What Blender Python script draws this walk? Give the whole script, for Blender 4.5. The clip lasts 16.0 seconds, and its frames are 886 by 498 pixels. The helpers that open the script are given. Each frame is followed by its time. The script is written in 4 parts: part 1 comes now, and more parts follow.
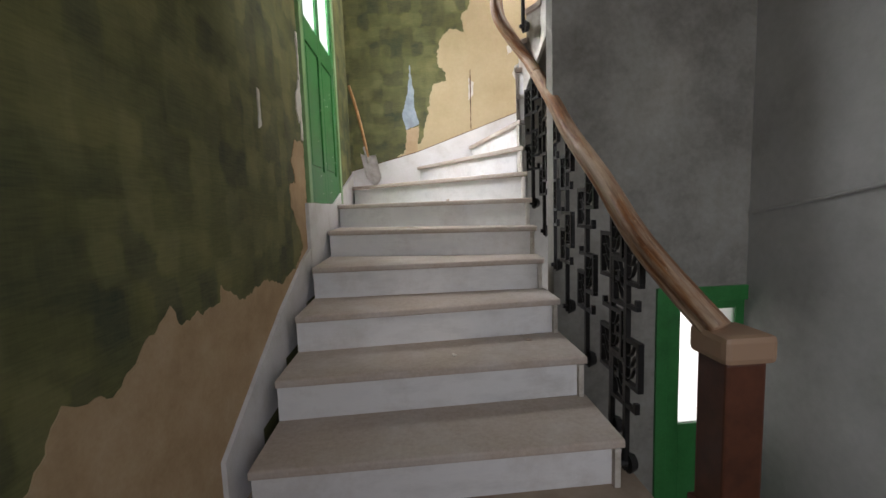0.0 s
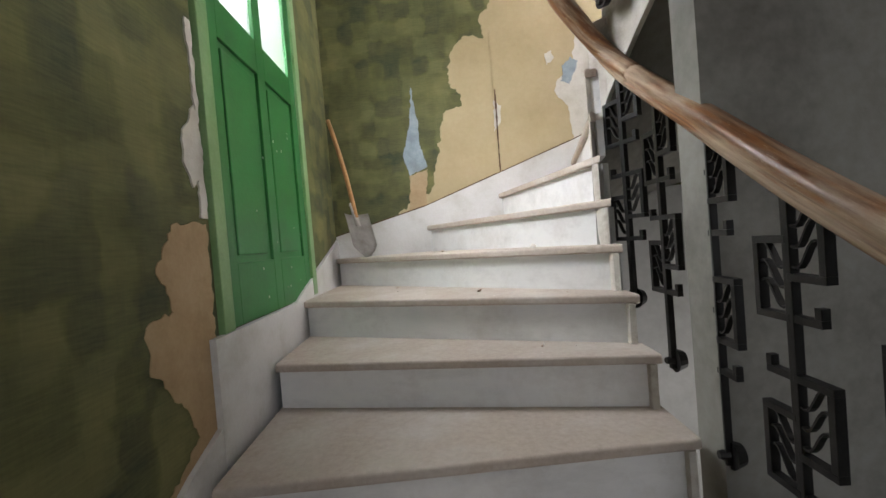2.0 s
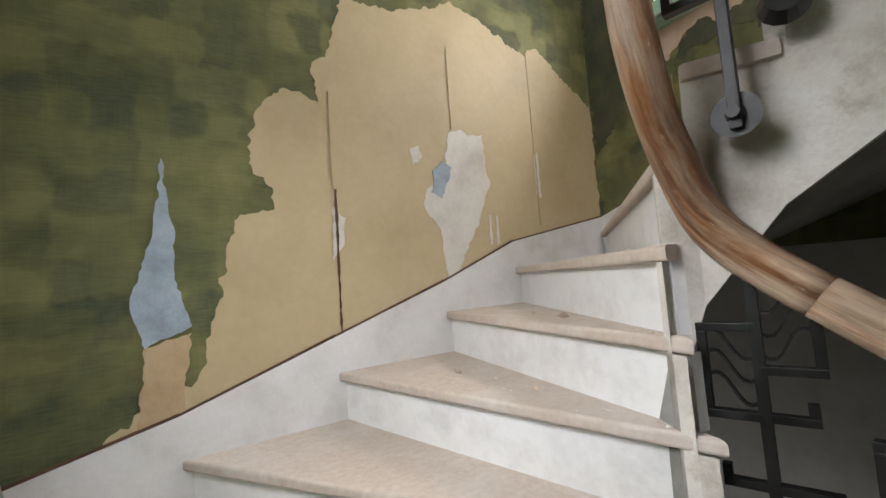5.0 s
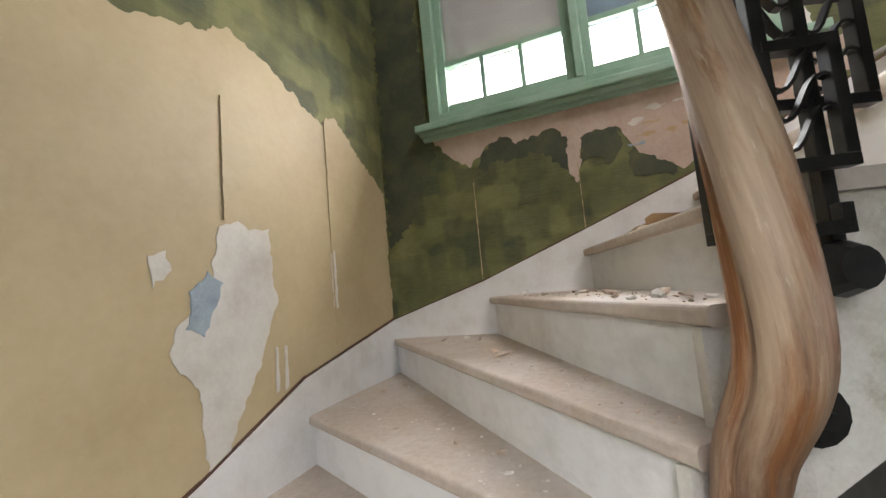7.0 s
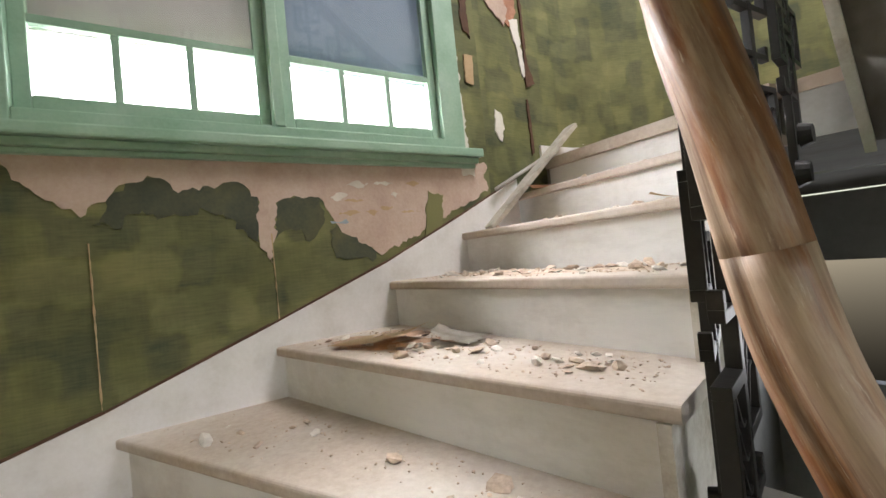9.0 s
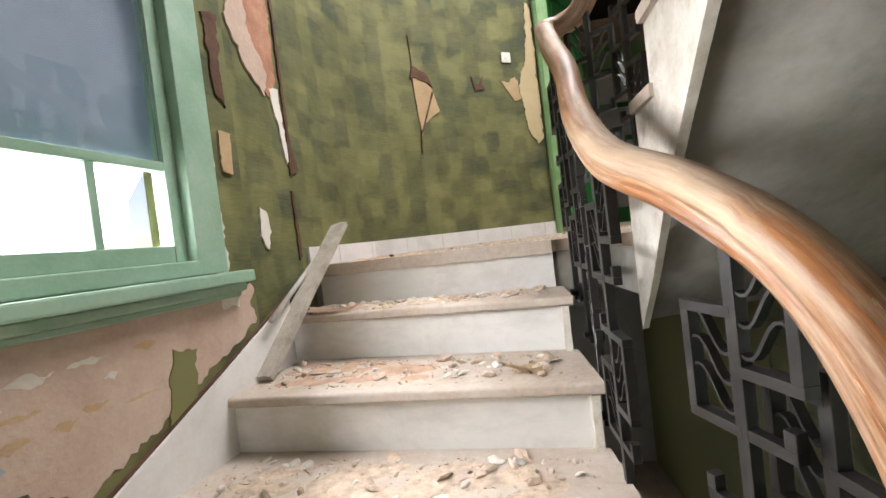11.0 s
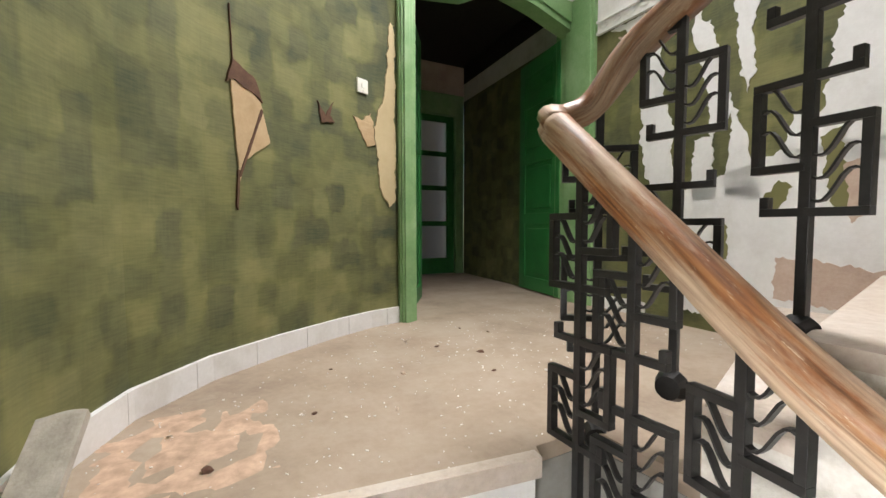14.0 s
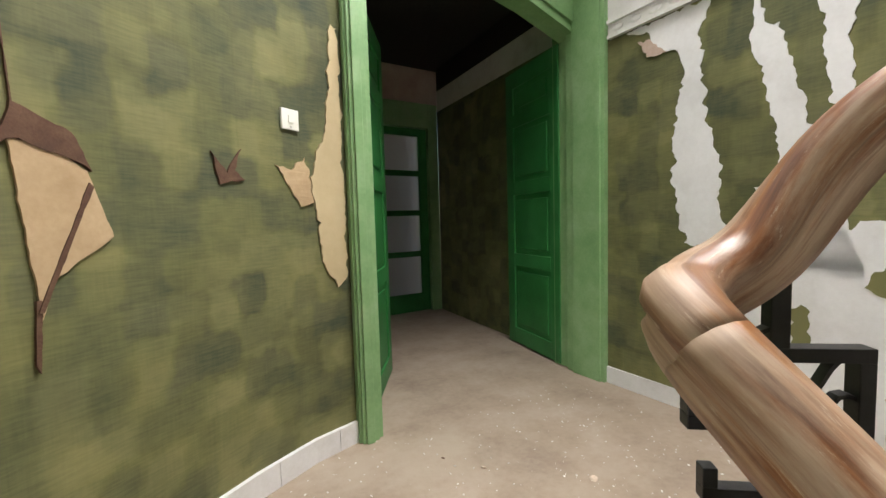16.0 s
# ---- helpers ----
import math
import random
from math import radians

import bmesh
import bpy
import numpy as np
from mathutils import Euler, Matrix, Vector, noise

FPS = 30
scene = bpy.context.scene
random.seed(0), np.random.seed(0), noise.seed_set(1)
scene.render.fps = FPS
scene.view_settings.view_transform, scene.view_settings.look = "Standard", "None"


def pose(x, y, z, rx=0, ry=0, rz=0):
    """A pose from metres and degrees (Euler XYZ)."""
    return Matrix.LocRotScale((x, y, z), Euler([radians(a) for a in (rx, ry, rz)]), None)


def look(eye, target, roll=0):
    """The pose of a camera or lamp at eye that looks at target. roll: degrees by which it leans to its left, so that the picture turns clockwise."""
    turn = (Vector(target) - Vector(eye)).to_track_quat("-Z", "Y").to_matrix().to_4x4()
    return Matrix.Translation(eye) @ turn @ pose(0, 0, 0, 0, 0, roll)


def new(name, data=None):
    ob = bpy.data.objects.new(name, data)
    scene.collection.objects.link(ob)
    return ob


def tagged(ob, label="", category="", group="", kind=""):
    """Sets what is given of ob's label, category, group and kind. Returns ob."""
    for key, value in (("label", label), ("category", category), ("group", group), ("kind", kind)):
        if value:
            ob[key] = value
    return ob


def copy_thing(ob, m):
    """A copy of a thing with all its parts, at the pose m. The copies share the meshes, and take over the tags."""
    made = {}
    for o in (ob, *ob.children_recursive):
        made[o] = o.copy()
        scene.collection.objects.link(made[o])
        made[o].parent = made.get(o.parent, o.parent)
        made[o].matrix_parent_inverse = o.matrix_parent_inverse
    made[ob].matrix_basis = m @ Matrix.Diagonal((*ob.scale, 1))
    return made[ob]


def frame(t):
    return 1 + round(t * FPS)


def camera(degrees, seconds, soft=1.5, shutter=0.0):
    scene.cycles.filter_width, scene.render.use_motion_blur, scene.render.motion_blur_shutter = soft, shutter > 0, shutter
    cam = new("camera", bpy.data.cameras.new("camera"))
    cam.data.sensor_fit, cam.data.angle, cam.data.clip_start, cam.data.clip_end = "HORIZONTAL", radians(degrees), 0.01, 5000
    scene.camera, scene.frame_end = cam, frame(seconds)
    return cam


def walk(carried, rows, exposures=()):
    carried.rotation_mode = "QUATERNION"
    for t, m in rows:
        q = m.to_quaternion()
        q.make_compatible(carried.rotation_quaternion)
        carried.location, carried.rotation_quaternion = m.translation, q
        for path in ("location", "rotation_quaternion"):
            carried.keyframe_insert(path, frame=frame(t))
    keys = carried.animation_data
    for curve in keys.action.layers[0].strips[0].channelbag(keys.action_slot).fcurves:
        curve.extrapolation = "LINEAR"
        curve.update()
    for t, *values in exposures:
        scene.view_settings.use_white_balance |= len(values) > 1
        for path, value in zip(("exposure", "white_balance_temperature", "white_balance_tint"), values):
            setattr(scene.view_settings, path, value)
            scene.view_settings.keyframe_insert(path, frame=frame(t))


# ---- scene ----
cam = camera(93.4, 16.0)
PATH = [
    (0, (0.408, 0.439, 1.154), (0.545, 2.424, 0.953), -1.9),
    (0.5, (0.341, 0.724, 1.09), (0.392, 2.72, 0.973), -1.6),
    (1, (0.361, 1.125, 1.18), (0.451, 3.122, 1.134), -2.9),
    (1.5, (0.348, 1.486, 1.369), (0.535, 3.474, 1.257), -3.3),
    (2, (0.449, 1.835, 1.478), (0.532, 3.833, 1.436), -4.7),
    (2.5, (0.467, 2.09, 1.664), (0.659, 4.081, 1.624), -2.5),
    (3, (0.404, 2.348, 1.796), (0.773, 4.313, 1.729), -3.2),
    (3.2, (0.401, 2.43, 1.88), (0.816, 4.386, 1.833), -2.5),
    (5.5, (0.291, 3.502, 2.28), (1.743, 4.856, 2.513), -4.3),
    (6, (0.383, 3.649, 2.463), (2.018, 4.755, 2.784), -3.6),
    (6.5, (0.461, 3.81, 2.543), (2.267, 4.607, 2.865), -6.1),
    (7, (0.552, 3.901, 2.662), (2.477, 4.408, 2.855), -5.2),
    (7.5, (0.693, 4.021, 2.748), (2.676, 4.187, 2.95), -5.0),
    (8, (0.832, 4.181, 2.881), (2.797, 3.838, 3.033), -4.7),
    (8.5, (0.911, 4.237, 2.992), (2.692, 3.334, 3.097), -4.5),
    (9, (1.051, 4.274, 3.091), (2.592, 3.0, 3.127), -5.7),
    (9.5, (1.185, 4.285, 3.237), (2.512, 2.789, 3.278), -5.7),
    (10, (1.286, 4.273, 3.412), (2.226, 2.509, 3.36), -4.7),
    (10.2, (1.336, 4.268, 3.46), (2.139, 2.437, 3.412), -5.6),
    (12.3, (2.081, 3.65, 3.923), (1.595, 1.71, 3.922), -5.1),
    (12.5, (2.043, 3.552, 3.948), (1.488, 1.631, 4.009), -5.6),
    (13, (2.153, 3.457, 4.025), (1.33, 1.634, 4.017), -5.3),
    (13.5, (2.212, 3.362, 4.129), (1.294, 1.59, 4.003), -3.7),
    (14, (2.166, 3.169, 4.211), (1.212, 1.415, 4.102), -0.1),
    (14.5, (2.112, 3.013, 4.295), (1.138, 1.268, 4.214), -1.0),
    (15, (1.998, 2.892, 4.401), (0.909, 1.222, 4.242), 0.7),
    (15.5, (1.906, 2.681, 4.481), (0.788, 1.025, 4.403), -0.6),
    (16, (1.78, 2.514, 4.611), (0.728, 0.819, 4.472), -1.6),
]
walk(cam, [(t, look(eye, target, roll)) for t, eye, target, roll in PATH], [(0, 0.35, 6500, 17), (1.5, 0.2, 6500, 15), (3, -0.12, 6500, 14), (6, -0.3, 6500, 15), (7, -0.3, 6500, 15), (8.5, -0.1, 6500, 13), (10, -0.05, 6500, 14), (12.5, -0.08, 6500, 12), (16, -0.08, 6500, 12)])

# ---- world and light ----
world = bpy.data.worlds.new("world")
scene.world = world
world.use_nodes = True
wn = world.node_tree.nodes
wn.clear()
sky = wn.new("ShaderNodeTexSky")
sky.sky_type, sky.sun_disc = "NISHITA", False
sky.sun_elevation, sky.sun_rotation = radians(42), radians(120)
bg = wn.new("ShaderNodeBackground")
bg.inputs["Strength"].default_value = 0.15
wo = wn.new("ShaderNodeOutputWorld")
world.node_tree.links.new(sky.outputs[0], bg.inputs["Color"])
world.node_tree.links.new(bg.outputs[0], wo.inputs["Surface"])


def area_lamp(name, eye, target, w, h, watts, color=(1, 1, 1), spread=180):
    d = bpy.data.lights.new(name, "AREA")
    d.shape, d.size, d.size_y, d.energy, d.color = "RECTANGLE", w, h, watts, color
    d.spread = radians(spread)
    ob = new(name, d)
    ob.matrix_world = look(eye, target)
    return ob


# daylight in the openings: stair window, glazed door; then two added fills
area_lamp("window_daylight", (2.99, 3.60, 3.88), (1.5, 3.75, 2.55), 1.5, 0.36, 110, (1.0, 1.0, 1.0), 150)
area_lamp("door_daylight", (-0.56, 3.93, 3.1), (0.5, 4.1, 1.5), 0.75, 0.95, 30, (0.93, 0.97, 1.0), 110)
# added fill from the unseen upper stairwell; no window stands behind it
area_lamp("upper_fill", (0.6, 2.0, 7.2), (2.1, 2.0, 3.6), 1.6, 1.4, 115, (1.0, 0.99, 0.97), 125)
# added fill at the unseen hall end, brightens the grey right wall
area_lamp("hall_fill", (1.3, -2.0, 1.9), (2.7, 1.6, 1.0), 1.1, 1.2, 22, (0.95, 0.98, 1.0), 120)
sun_data = bpy.data.lights.new("sun", "SUN")
sun_data.energy, sun_data.angle, sun_data.color = 0.8, radians(12), (1.0, 0.95, 0.88)
sun = new("sun", sun_data)
sun.matrix_world = look((6, -4, 9), (0, 2, 0))


# ---- materials ----
class Mat:
    """A small helper to string nodes together."""

    def __init__(self, name, rough=0.7, metal=0.0, spec=0.4):
        self.m = bpy.data.materials.new(name)
        self.m.use_nodes = True
        self.t = self.m.node_tree
        self.b = self.t.nodes["Principled BSDF"]
        self.b.inputs["Roughness"].default_value = rough
        self.b.inputs["Metallic"].default_value = metal
        self.b.inputs["Specular IOR Level"].default_value = spec
        self.co = None

    def link(self, a, b):
        self.t.links.new(a, b)

    def coords(self, uv=False):
        c = self.t.nodes.new("ShaderNodeTexCoord")
        return c.outputs["UV"] if uv else c.outputs["Object"]

    def noise(self, scale, detail=5, rough=0.6, vec=None, stretch=None, uv=False):
        n = self.t.nodes.new("ShaderNodeTexNoise")
        n.inputs["Scale"].default_value = scale
        n.inputs["Detail"].default_value = detail
        n.inputs["Roughness"].default_value = rough
        v = vec or self.coords(uv)
        if stretch:
            mp = self.t.nodes.new("ShaderNodeMapping")
            mp.inputs["Scale"].default_value = stretch
            self.link(v, mp.inputs["Vector"])
            v = mp.outputs[0]
        self.link(v, n.inputs["Vector"])
        return n.outputs["Fac"]

    def ramp(self, fac, *stops):
        r = self.t.nodes.new("ShaderNodeValToRGB")
        e = r.color_ramp.elements
        while len(e) < len(stops):
            e.new(0.5)
        for el, (p, c) in zip(e, stops):
            el.position = p
            el.color = (*c, 1) if len(c) == 3 else c
        self.link(fac, r.inputs["Fac"])
        return r.outputs["Color"]

    def mix(self, fac, a, b, mode="MIX"):
        n = self.t.nodes.new("ShaderNodeMix")
        n.data_type, n.blend_type = "RGBA", mode
        for sock, val in ((n.inputs[0], fac), (n.inputs[6], a), (n.inputs[7], b)):
            if isinstance(val, (int, float)):
                sock.default_value = val
            elif isinstance(val, tuple):
                sock.default_value = (*val, 1)
            else:
                self.link(val, sock)
        return n.outputs[2]

    def color(self, c):
        if isinstance(c, tuple):
            self.b.inputs["Base Color"].default_value = (*c, 1)
        else:
            self.link(c, self.b.inputs["Base Color"])
        return self

    def bump(self, fac, strength=0.3, dist=0.01):
        n = self.t.nodes.new("ShaderNodeBump")
        n.inputs["Strength"].default_value = strength
        n.inputs["Distance"].default_value = dist
        self.link(fac, n.inputs["Height"])
        self.link(n.outputs[0], self.b.inputs["Normal"])
        return self

    def roughness(self, fac, lo, hi):
        n = self.t.nodes.new("ShaderNodeMapRange")
        n.inputs["To Min"].default_value, n.inputs["To Max"].default_value = lo, hi
        self.link(fac, n.inputs["Value"])
        self.link(n.outputs[0], self.b.inputs["Roughness"])
        return self


def worn(name, base, dark, light, scale=6, rough=0.7, bump=0.25, spec=0.4, dust=None):
    """Paint or plaster: two scales of stain, light wear and a fine relief."""
    m = Mat(name, rough, spec=spec)
    big = m.noise(scale, 6, 0.62)
    fine = m.noise(scale * 14, 4, 0.6)
    c = m.ramp(big, (0.32, dark), (0.5, base), (0.72, light))
    c = m.mix(0.18, c, m.ramp(fine, (0.35, dark), (0.65, light)))
    if dust:
        spots = m.noise(scale * 0.7, 8, 0.75)
        c = m.mix(m.ramp(spots, (0.5, (0, 0, 0)), (0.68, (1, 1, 1))), c, dust)
    m.color(c).bump(fine, bump, 0.004).roughness(big, rough - 0.12, min(1, rough + 0.15))
    return m.m


def wallpaper(name):
    """Olive paper with soft overlapping blocks, woven streaks and age stains; UV in metres."""
    m = Mat(name, 0.72, spec=0.25)
    uv = m.coords(True)
    ad = None
    for sc, amount in ((9, 0.06), (34, 0.022)):
        wob = m.t.nodes.new("ShaderNodeTexNoise")
        wob.inputs["Scale"].default_value = sc
        wob.inputs["Detail"].default_value = 2
        m.link(uv, wob.inputs["Vector"])
        sh = m.t.nodes.new("ShaderNodeVectorMath")
        sh.operation = "SCALE"
        sh.inputs["Scale"].default_value = amount
        m.link(wob.outputs["Color"], sh.inputs[0])
        nx = m.t.nodes.new("ShaderNodeVectorMath")
        m.link(ad.outputs[0] if ad else uv, nx.inputs[0])
        m.link(sh.outputs[0], nx.inputs[1])
        ad = nx

    def blocks(w, h, shift, jitter, *stops):
        """Soft upright patches of random tone, about w by h metres."""
        mp = m.t.nodes.new("ShaderNodeMapping")
        mp.inputs["Scale"].default_value = (1 / w, 1 / h, 1)
        mp.inputs["Location"].default_value = (shift, shift * 0.7, 0)
        m.link(ad.outputs[0], mp.inputs["Vector"])
        v = m.t.nodes.new("ShaderNodeTexVoronoi")
        v.voronoi_dimensions, v.feature, v.distance = "2D", "SMOOTH_F1", "CHEBYCHEV"
        v.inputs["Scale"].default_value = 1
        v.inputs["Randomness"].default_value = jitter
        v.inputs["Smoothness"].default_value = 0.5
        m.link(mp.outputs[0], v.inputs["Vector"])
        sp = m.t.nodes.new("ShaderNodeSeparateColor")
        m.link(v.outputs["Color"], sp.inputs[0])
        return m.ramp(sp.outputs[0], *stops)

    olive = (0.145, 0.148, 0.060)
    deep, pale = (0.042, 0.057, 0.050), (0.265, 0.252, 0.112)
    a = blocks(0.115, 0.15, 0.0, 0.45, (0.12, deep), (0.45, olive), (0.9, pale))
    d = blocks(0.19, 0.11, 3.3, 0.5, (0.15, (0.05, 0.07, 0.045)), (0.5, olive), (0.85, pale))
    soft = m.ramp(m.noise(7, 2, 0.5, vec=uv), (0.36, (0.045, 0.062, 0.038)), (0.5, olive), (0.64, (0.25, 0.235, 0.078)))
    col = m.mix(0.2, m.mix(0.4, a, d), soft)
    streak = m.noise(1, 5, 0.65, vec=uv, stretch=(14, 130, 1))
    streak2 = m.noise(1, 5, 0.65, vec=uv, stretch=(120, 9, 1))
    col = m.mix(0.2, col, m.ramp(streak, (0.36, (0.05, 0.055, 0.02)), (0.62, (0.23, 0.22, 0.085))))
    col = m.mix(0.1, col, m.ramp(streak2, (0.36, (0.05, 0.06, 0.03)), (0.66, (0.20, 0.19, 0.08))))
    stain = m.noise(1.6, 6, 0.6, vec=uv)
    col = m.mix(0.75, col, m.ramp(stain, (0.3, (0.55, 0.58, 0.6)), (0.55, (1, 1, 1))), "MULTIPLY")
    flecks = m.noise(26, 6, 0.8, vec=uv)
    col = m.mix(m.ramp(flecks, (0.71, (0, 0, 0)), (0.76, (0.6, 0.6, 0.6))), col, (0.32, 0.30, 0.18))
    m.color(col).bump(streak, 0.08, 0.002)
    return m.m


def wood_rail():
    """Varnished reddish wood, dusty and scuffed pale on patches."""
    m = Mat("rail_wood", 0.35, spec=0.5)
    uv = m.coords(True)
    grain = m.noise(1, 6, 0.6, vec=uv, stretch=(4, 60, 1))
    worn_f = m.noise(1, 9, 0.68, vec=uv, stretch=(1.5, 9, 1))
    scuff = m.noise(1, 6, 0.75, vec=uv, stretch=(14, 90, 1))
    c = m.ramp(grain, (0.3, (0.07, 0.024, 0.009)), (0.5, (0.20, 0.078, 0.026)), (0.72, (0.33, 0.155, 0.055)))
    pale = m.ramp(grain, (0.3, (0.25, 0.17, 0.11)), (0.7, (0.50, 0.38, 0.265)))
    mask = m.ramp(worn_f, (0.43, (0, 0, 0)), (0.54, (0.88, 0.88, 0.88)))
    c = m.mix(mask, c, pale)
    c = m.mix(m.ramp(scuff, (0.60, (0, 0, 0)), (0.68, (0.75, 0.75, 0.75))), c, (0.52, 0.42, 0.31))
    m.color(c).bump(grain, 0.3, 0.003).roughness(mask, 0.34, 0.7)
    return m.m


def marble(name, dusty):
    """Grey-white marble with soft veins; treads carry brown plaster dust."""
    m = Mat(name, 0.5, spec=0.45)
    v = m.noise(2.2, 8, 0.7, stretch=(1, 2.2, 3))
    c = m.ramp(v, (0.3, (0.62, 0.615, 0.60)), (0.5, (0.76, 0.755, 0.74)), (0.7, (0.70, 0.70, 0.70)))
    fine = m.noise(40, 5, 0.7)
    if dusty:
        d = m.noise(3.0, 8, 0.7)
        c = m.mix(m.ramp(d, (0.22, (0.55, 0.55, 0.55)), (0.55, (0.98, 0.98, 0.98))), c, m.ramp(fine, (0.25, (0.41, 0.335, 0.27)), (0.75, (0.55, 0.47, 0.395))))
        m.roughness(d, 0.5, 0.95)
    else:
        d = m.noise(2.4, 8, 0.75)
        c = m.mix(m.ramp(d, (0.5, (0, 0, 0)), (0.8, (0.6, 0.6, 0.6))), c, (0.42, 0.37, 0.32))
        m.roughness(v, 0.3, 0.6)
    m.color(c).bump(fine, 0.12, 0.003)
    return m.m


def plain(name, c, rough=0.5, metal=0.0, spread=0.25, scale=20, bump=0.15):
    m = Mat(name, rough, metal)
    n = m.noise(scale, 5, 0.65)
    lo = tuple(v * (1 - spread) for v in c)
    hi = tuple(min(1, v * (1 + spread)) for v in c)
    m.color(m.ramp(n, (0.3, lo), (0.7, hi))).bump(n, bump, 0.003)
    return m.m


PAPER = wallpaper("olive_wallpaper")
BEIGE = worn("beige_backing", (0.50, 0.40, 0.235), (0.44, 0.345, 0.195), (0.56, 0.46, 0.28), 2.2, 0.6, 0.12)
PLASTER = worn("white_plaster", (0.66, 0.63, 0.57), (0.52, 0.48, 0.42), (0.74, 0.71, 0.66), 4, 0.85, 0.35)
STRING = worn("flaking_whitewash", (0.60, 0.57, 0.51), (0.44, 0.40, 0.34), (0.68, 0.66, 0.61), 7, 0.85, 0.5, dust=(0.36, 0.31, 0.24))
WHITE = worn("whitewash", (0.74, 0.73, 0.71), (0.62, 0.60, 0.57), (0.80, 0.79, 0.78), 3, 0.8, 0.3)
PINK = worn("pink_plaster", (0.50, 0.38, 0.31), (0.42, 0.30, 0.24), (0.60, 0.49, 0.42), 5, 0.9, 0.4)
GREYWALL = worn("grey_distemper", (0.40, 0.40, 0.38), (0.30, 0.295, 0.275), (0.47, 0.47, 0.455), 1.4, 0.8, 0.2)
# stained plaster, base darkened to hold the shade under stairs and landing
SOFFIT = worn("stained_shaded_soffit", (0.25, 0.24, 0.215), (0.15, 0.14, 0.12), (0.34, 0.33, 0.30), 1.8, 0.85, 0.3)
BRICKRED = worn("bare_clay", (0.40, 0.19, 0.12), (0.27, 0.12, 0.075), (0.52, 0.32, 0.22), 8, 0.95, 0.6)
TREAD = marble("dusty_marble", True)
RISER = marble("white_marble", False)
SKIRT = worn("skirting_white", (0.72, 0.71, 0.70), (0.60, 0.58, 0.55), (0.79, 0.78, 0.78), 5, 0.55, 0.12)
GREEN_D = worn("door_green", (0.028, 0.185, 0.045), (0.018, 0.13, 0.03), (0.04, 0.23, 0.065), 4, 0.4, 0.15, 0.5)
GREEN_L = worn("frame_green", (0.21, 0.37, 0.16), (0.155, 0.30, 0.12), (0.30, 0.46, 0.235), 5, 0.38, 0.15, 0.5)
GREEN_W = worn("window_green", (0.27, 0.42, 0.31), (0.20, 0.34, 0.24), (0.36, 0.50, 0.40), 5, 0.45, 0.15, 0.5)
IRON = plain("black_iron", (0.012, 0.0115, 0.011), 0.4, 0.0, 0.5, 30, 0.3)
RAILWOOD = wood_rail()
DARKWOOD = plain("dark_newel_wood", (0.075, 0.025, 0.012), 0.4, 0, 0.4, 8)
DUSTFLOOR = worn("dusty_floor", (0.33, 0.255, 0.19), (0.24, 0.18, 0.135), (0.41, 0.335, 0.265), 2.5, 0.9, 0.3, dust=(0.38, 0.31, 0.24))
RUBBLE = plain("plaster_rubble", (0.52, 0.415, 0.325), 0.95, 0, 0.35, 25)
RUBBLE_W = plain("pale_plaster_crumbs", (0.70, 0.66, 0.60), 0.95, 0, 0.2, 25)
CLAYDUST = plain("clay_dust", (0.47, 0.325, 0.235), 0.95, 0, 0.3, 18)
BOARD = worn("weathered_board", (0.44, 0.40, 0.34), (0.28, 0.25, 0.20), (0.55, 0.52, 0.46), 9, 0.8, 0.3)
HANDLEWOOD = plain("ash_handle", (0.42, 0.22, 0.085), 0.5, 0, 0.3, 14)
STEEL = worn("plastery_steel", (0.42, 0.40, 0.37), (0.30, 0.27, 0.24), (0.55, 0.53, 0.50), 12, 0.65, 0.2)
PLASTIC = plain("switch_plastic", (0.78, 0.77, 0.70), 0.35, 0, 0.04)
BLIND = worn("grey_blind", (0.52, 0.50, 0.475), (0.48, 0.46, 0.435), (0.56, 0.545, 0.52), 2, 0.8, 0.08)
# blind colour with the bluish reflection of the right pane painted in
BLIND_REFLECT = worn("reflection_tinted_blind", (0.30, 0.36, 0.43), (0.24, 0.29, 0.36), (0.36, 0.42, 0.49), 2, 0.8, 0.08)
# dark paper tone: damp, with shade beside the window painted in
DAMP_SHADE = worn("damp_shaded_paper", (0.070, 0.077, 0.048), (0.042, 0.048, 0.036), (0.12, 0.12, 0.055), 6, 0.75, 0.2)
# near-black that paints in the shade of the corridor's gap and ceiling
DARK = plain("hole_shade_black", (0.02, 0.018, 0.016), 0.9)
BLUECHIP = worn("blue_old_paint", (0.33, 0.40, 0.46), (0.24, 0.29, 0.34), (0.45, 0.51, 0.56), 9, 0.85, 0.3)
BROWNTEAR = worn("brown_paper_back", (0.10, 0.05, 0.03), (0.06, 0.03, 0.02), (0.16, 0.09, 0.055), 12, 0.9, 0.4)
TAN = worn("tan_paper_back", (0.46, 0.33, 0.19), (0.38, 0.26, 0.14), (0.54, 0.41, 0.26), 5, 0.85, 0.2)
OLDWHITE = worn("peeled_white", (0.74, 0.74, 0.74), (0.62, 0.61, 0.60), (0.80, 0.80, 0.80), 3, 0.85, 0.35)


def glass_mat():
    m = bpy.data.materials.new("window_glass")
    m.use_nodes = True
    b = m.node_tree.nodes["Principled BSDF"]
    b.inputs["Transmission Weight"].default_value = 1
    b.inputs["Roughness"].default_value = 0.0
    b.inputs["IOR"].default_value = 1.45
    return m


GLASS = glass_mat()
FROST = glass_mat()
FROST.name = "dusty_glass"
FROST.node_tree.nodes["Principled BSDF"].inputs["Roughness"].default_value = 0.35
BRIGHT = bpy.data.materials.new("bright_overcast")
BRIGHT.use_nodes = True
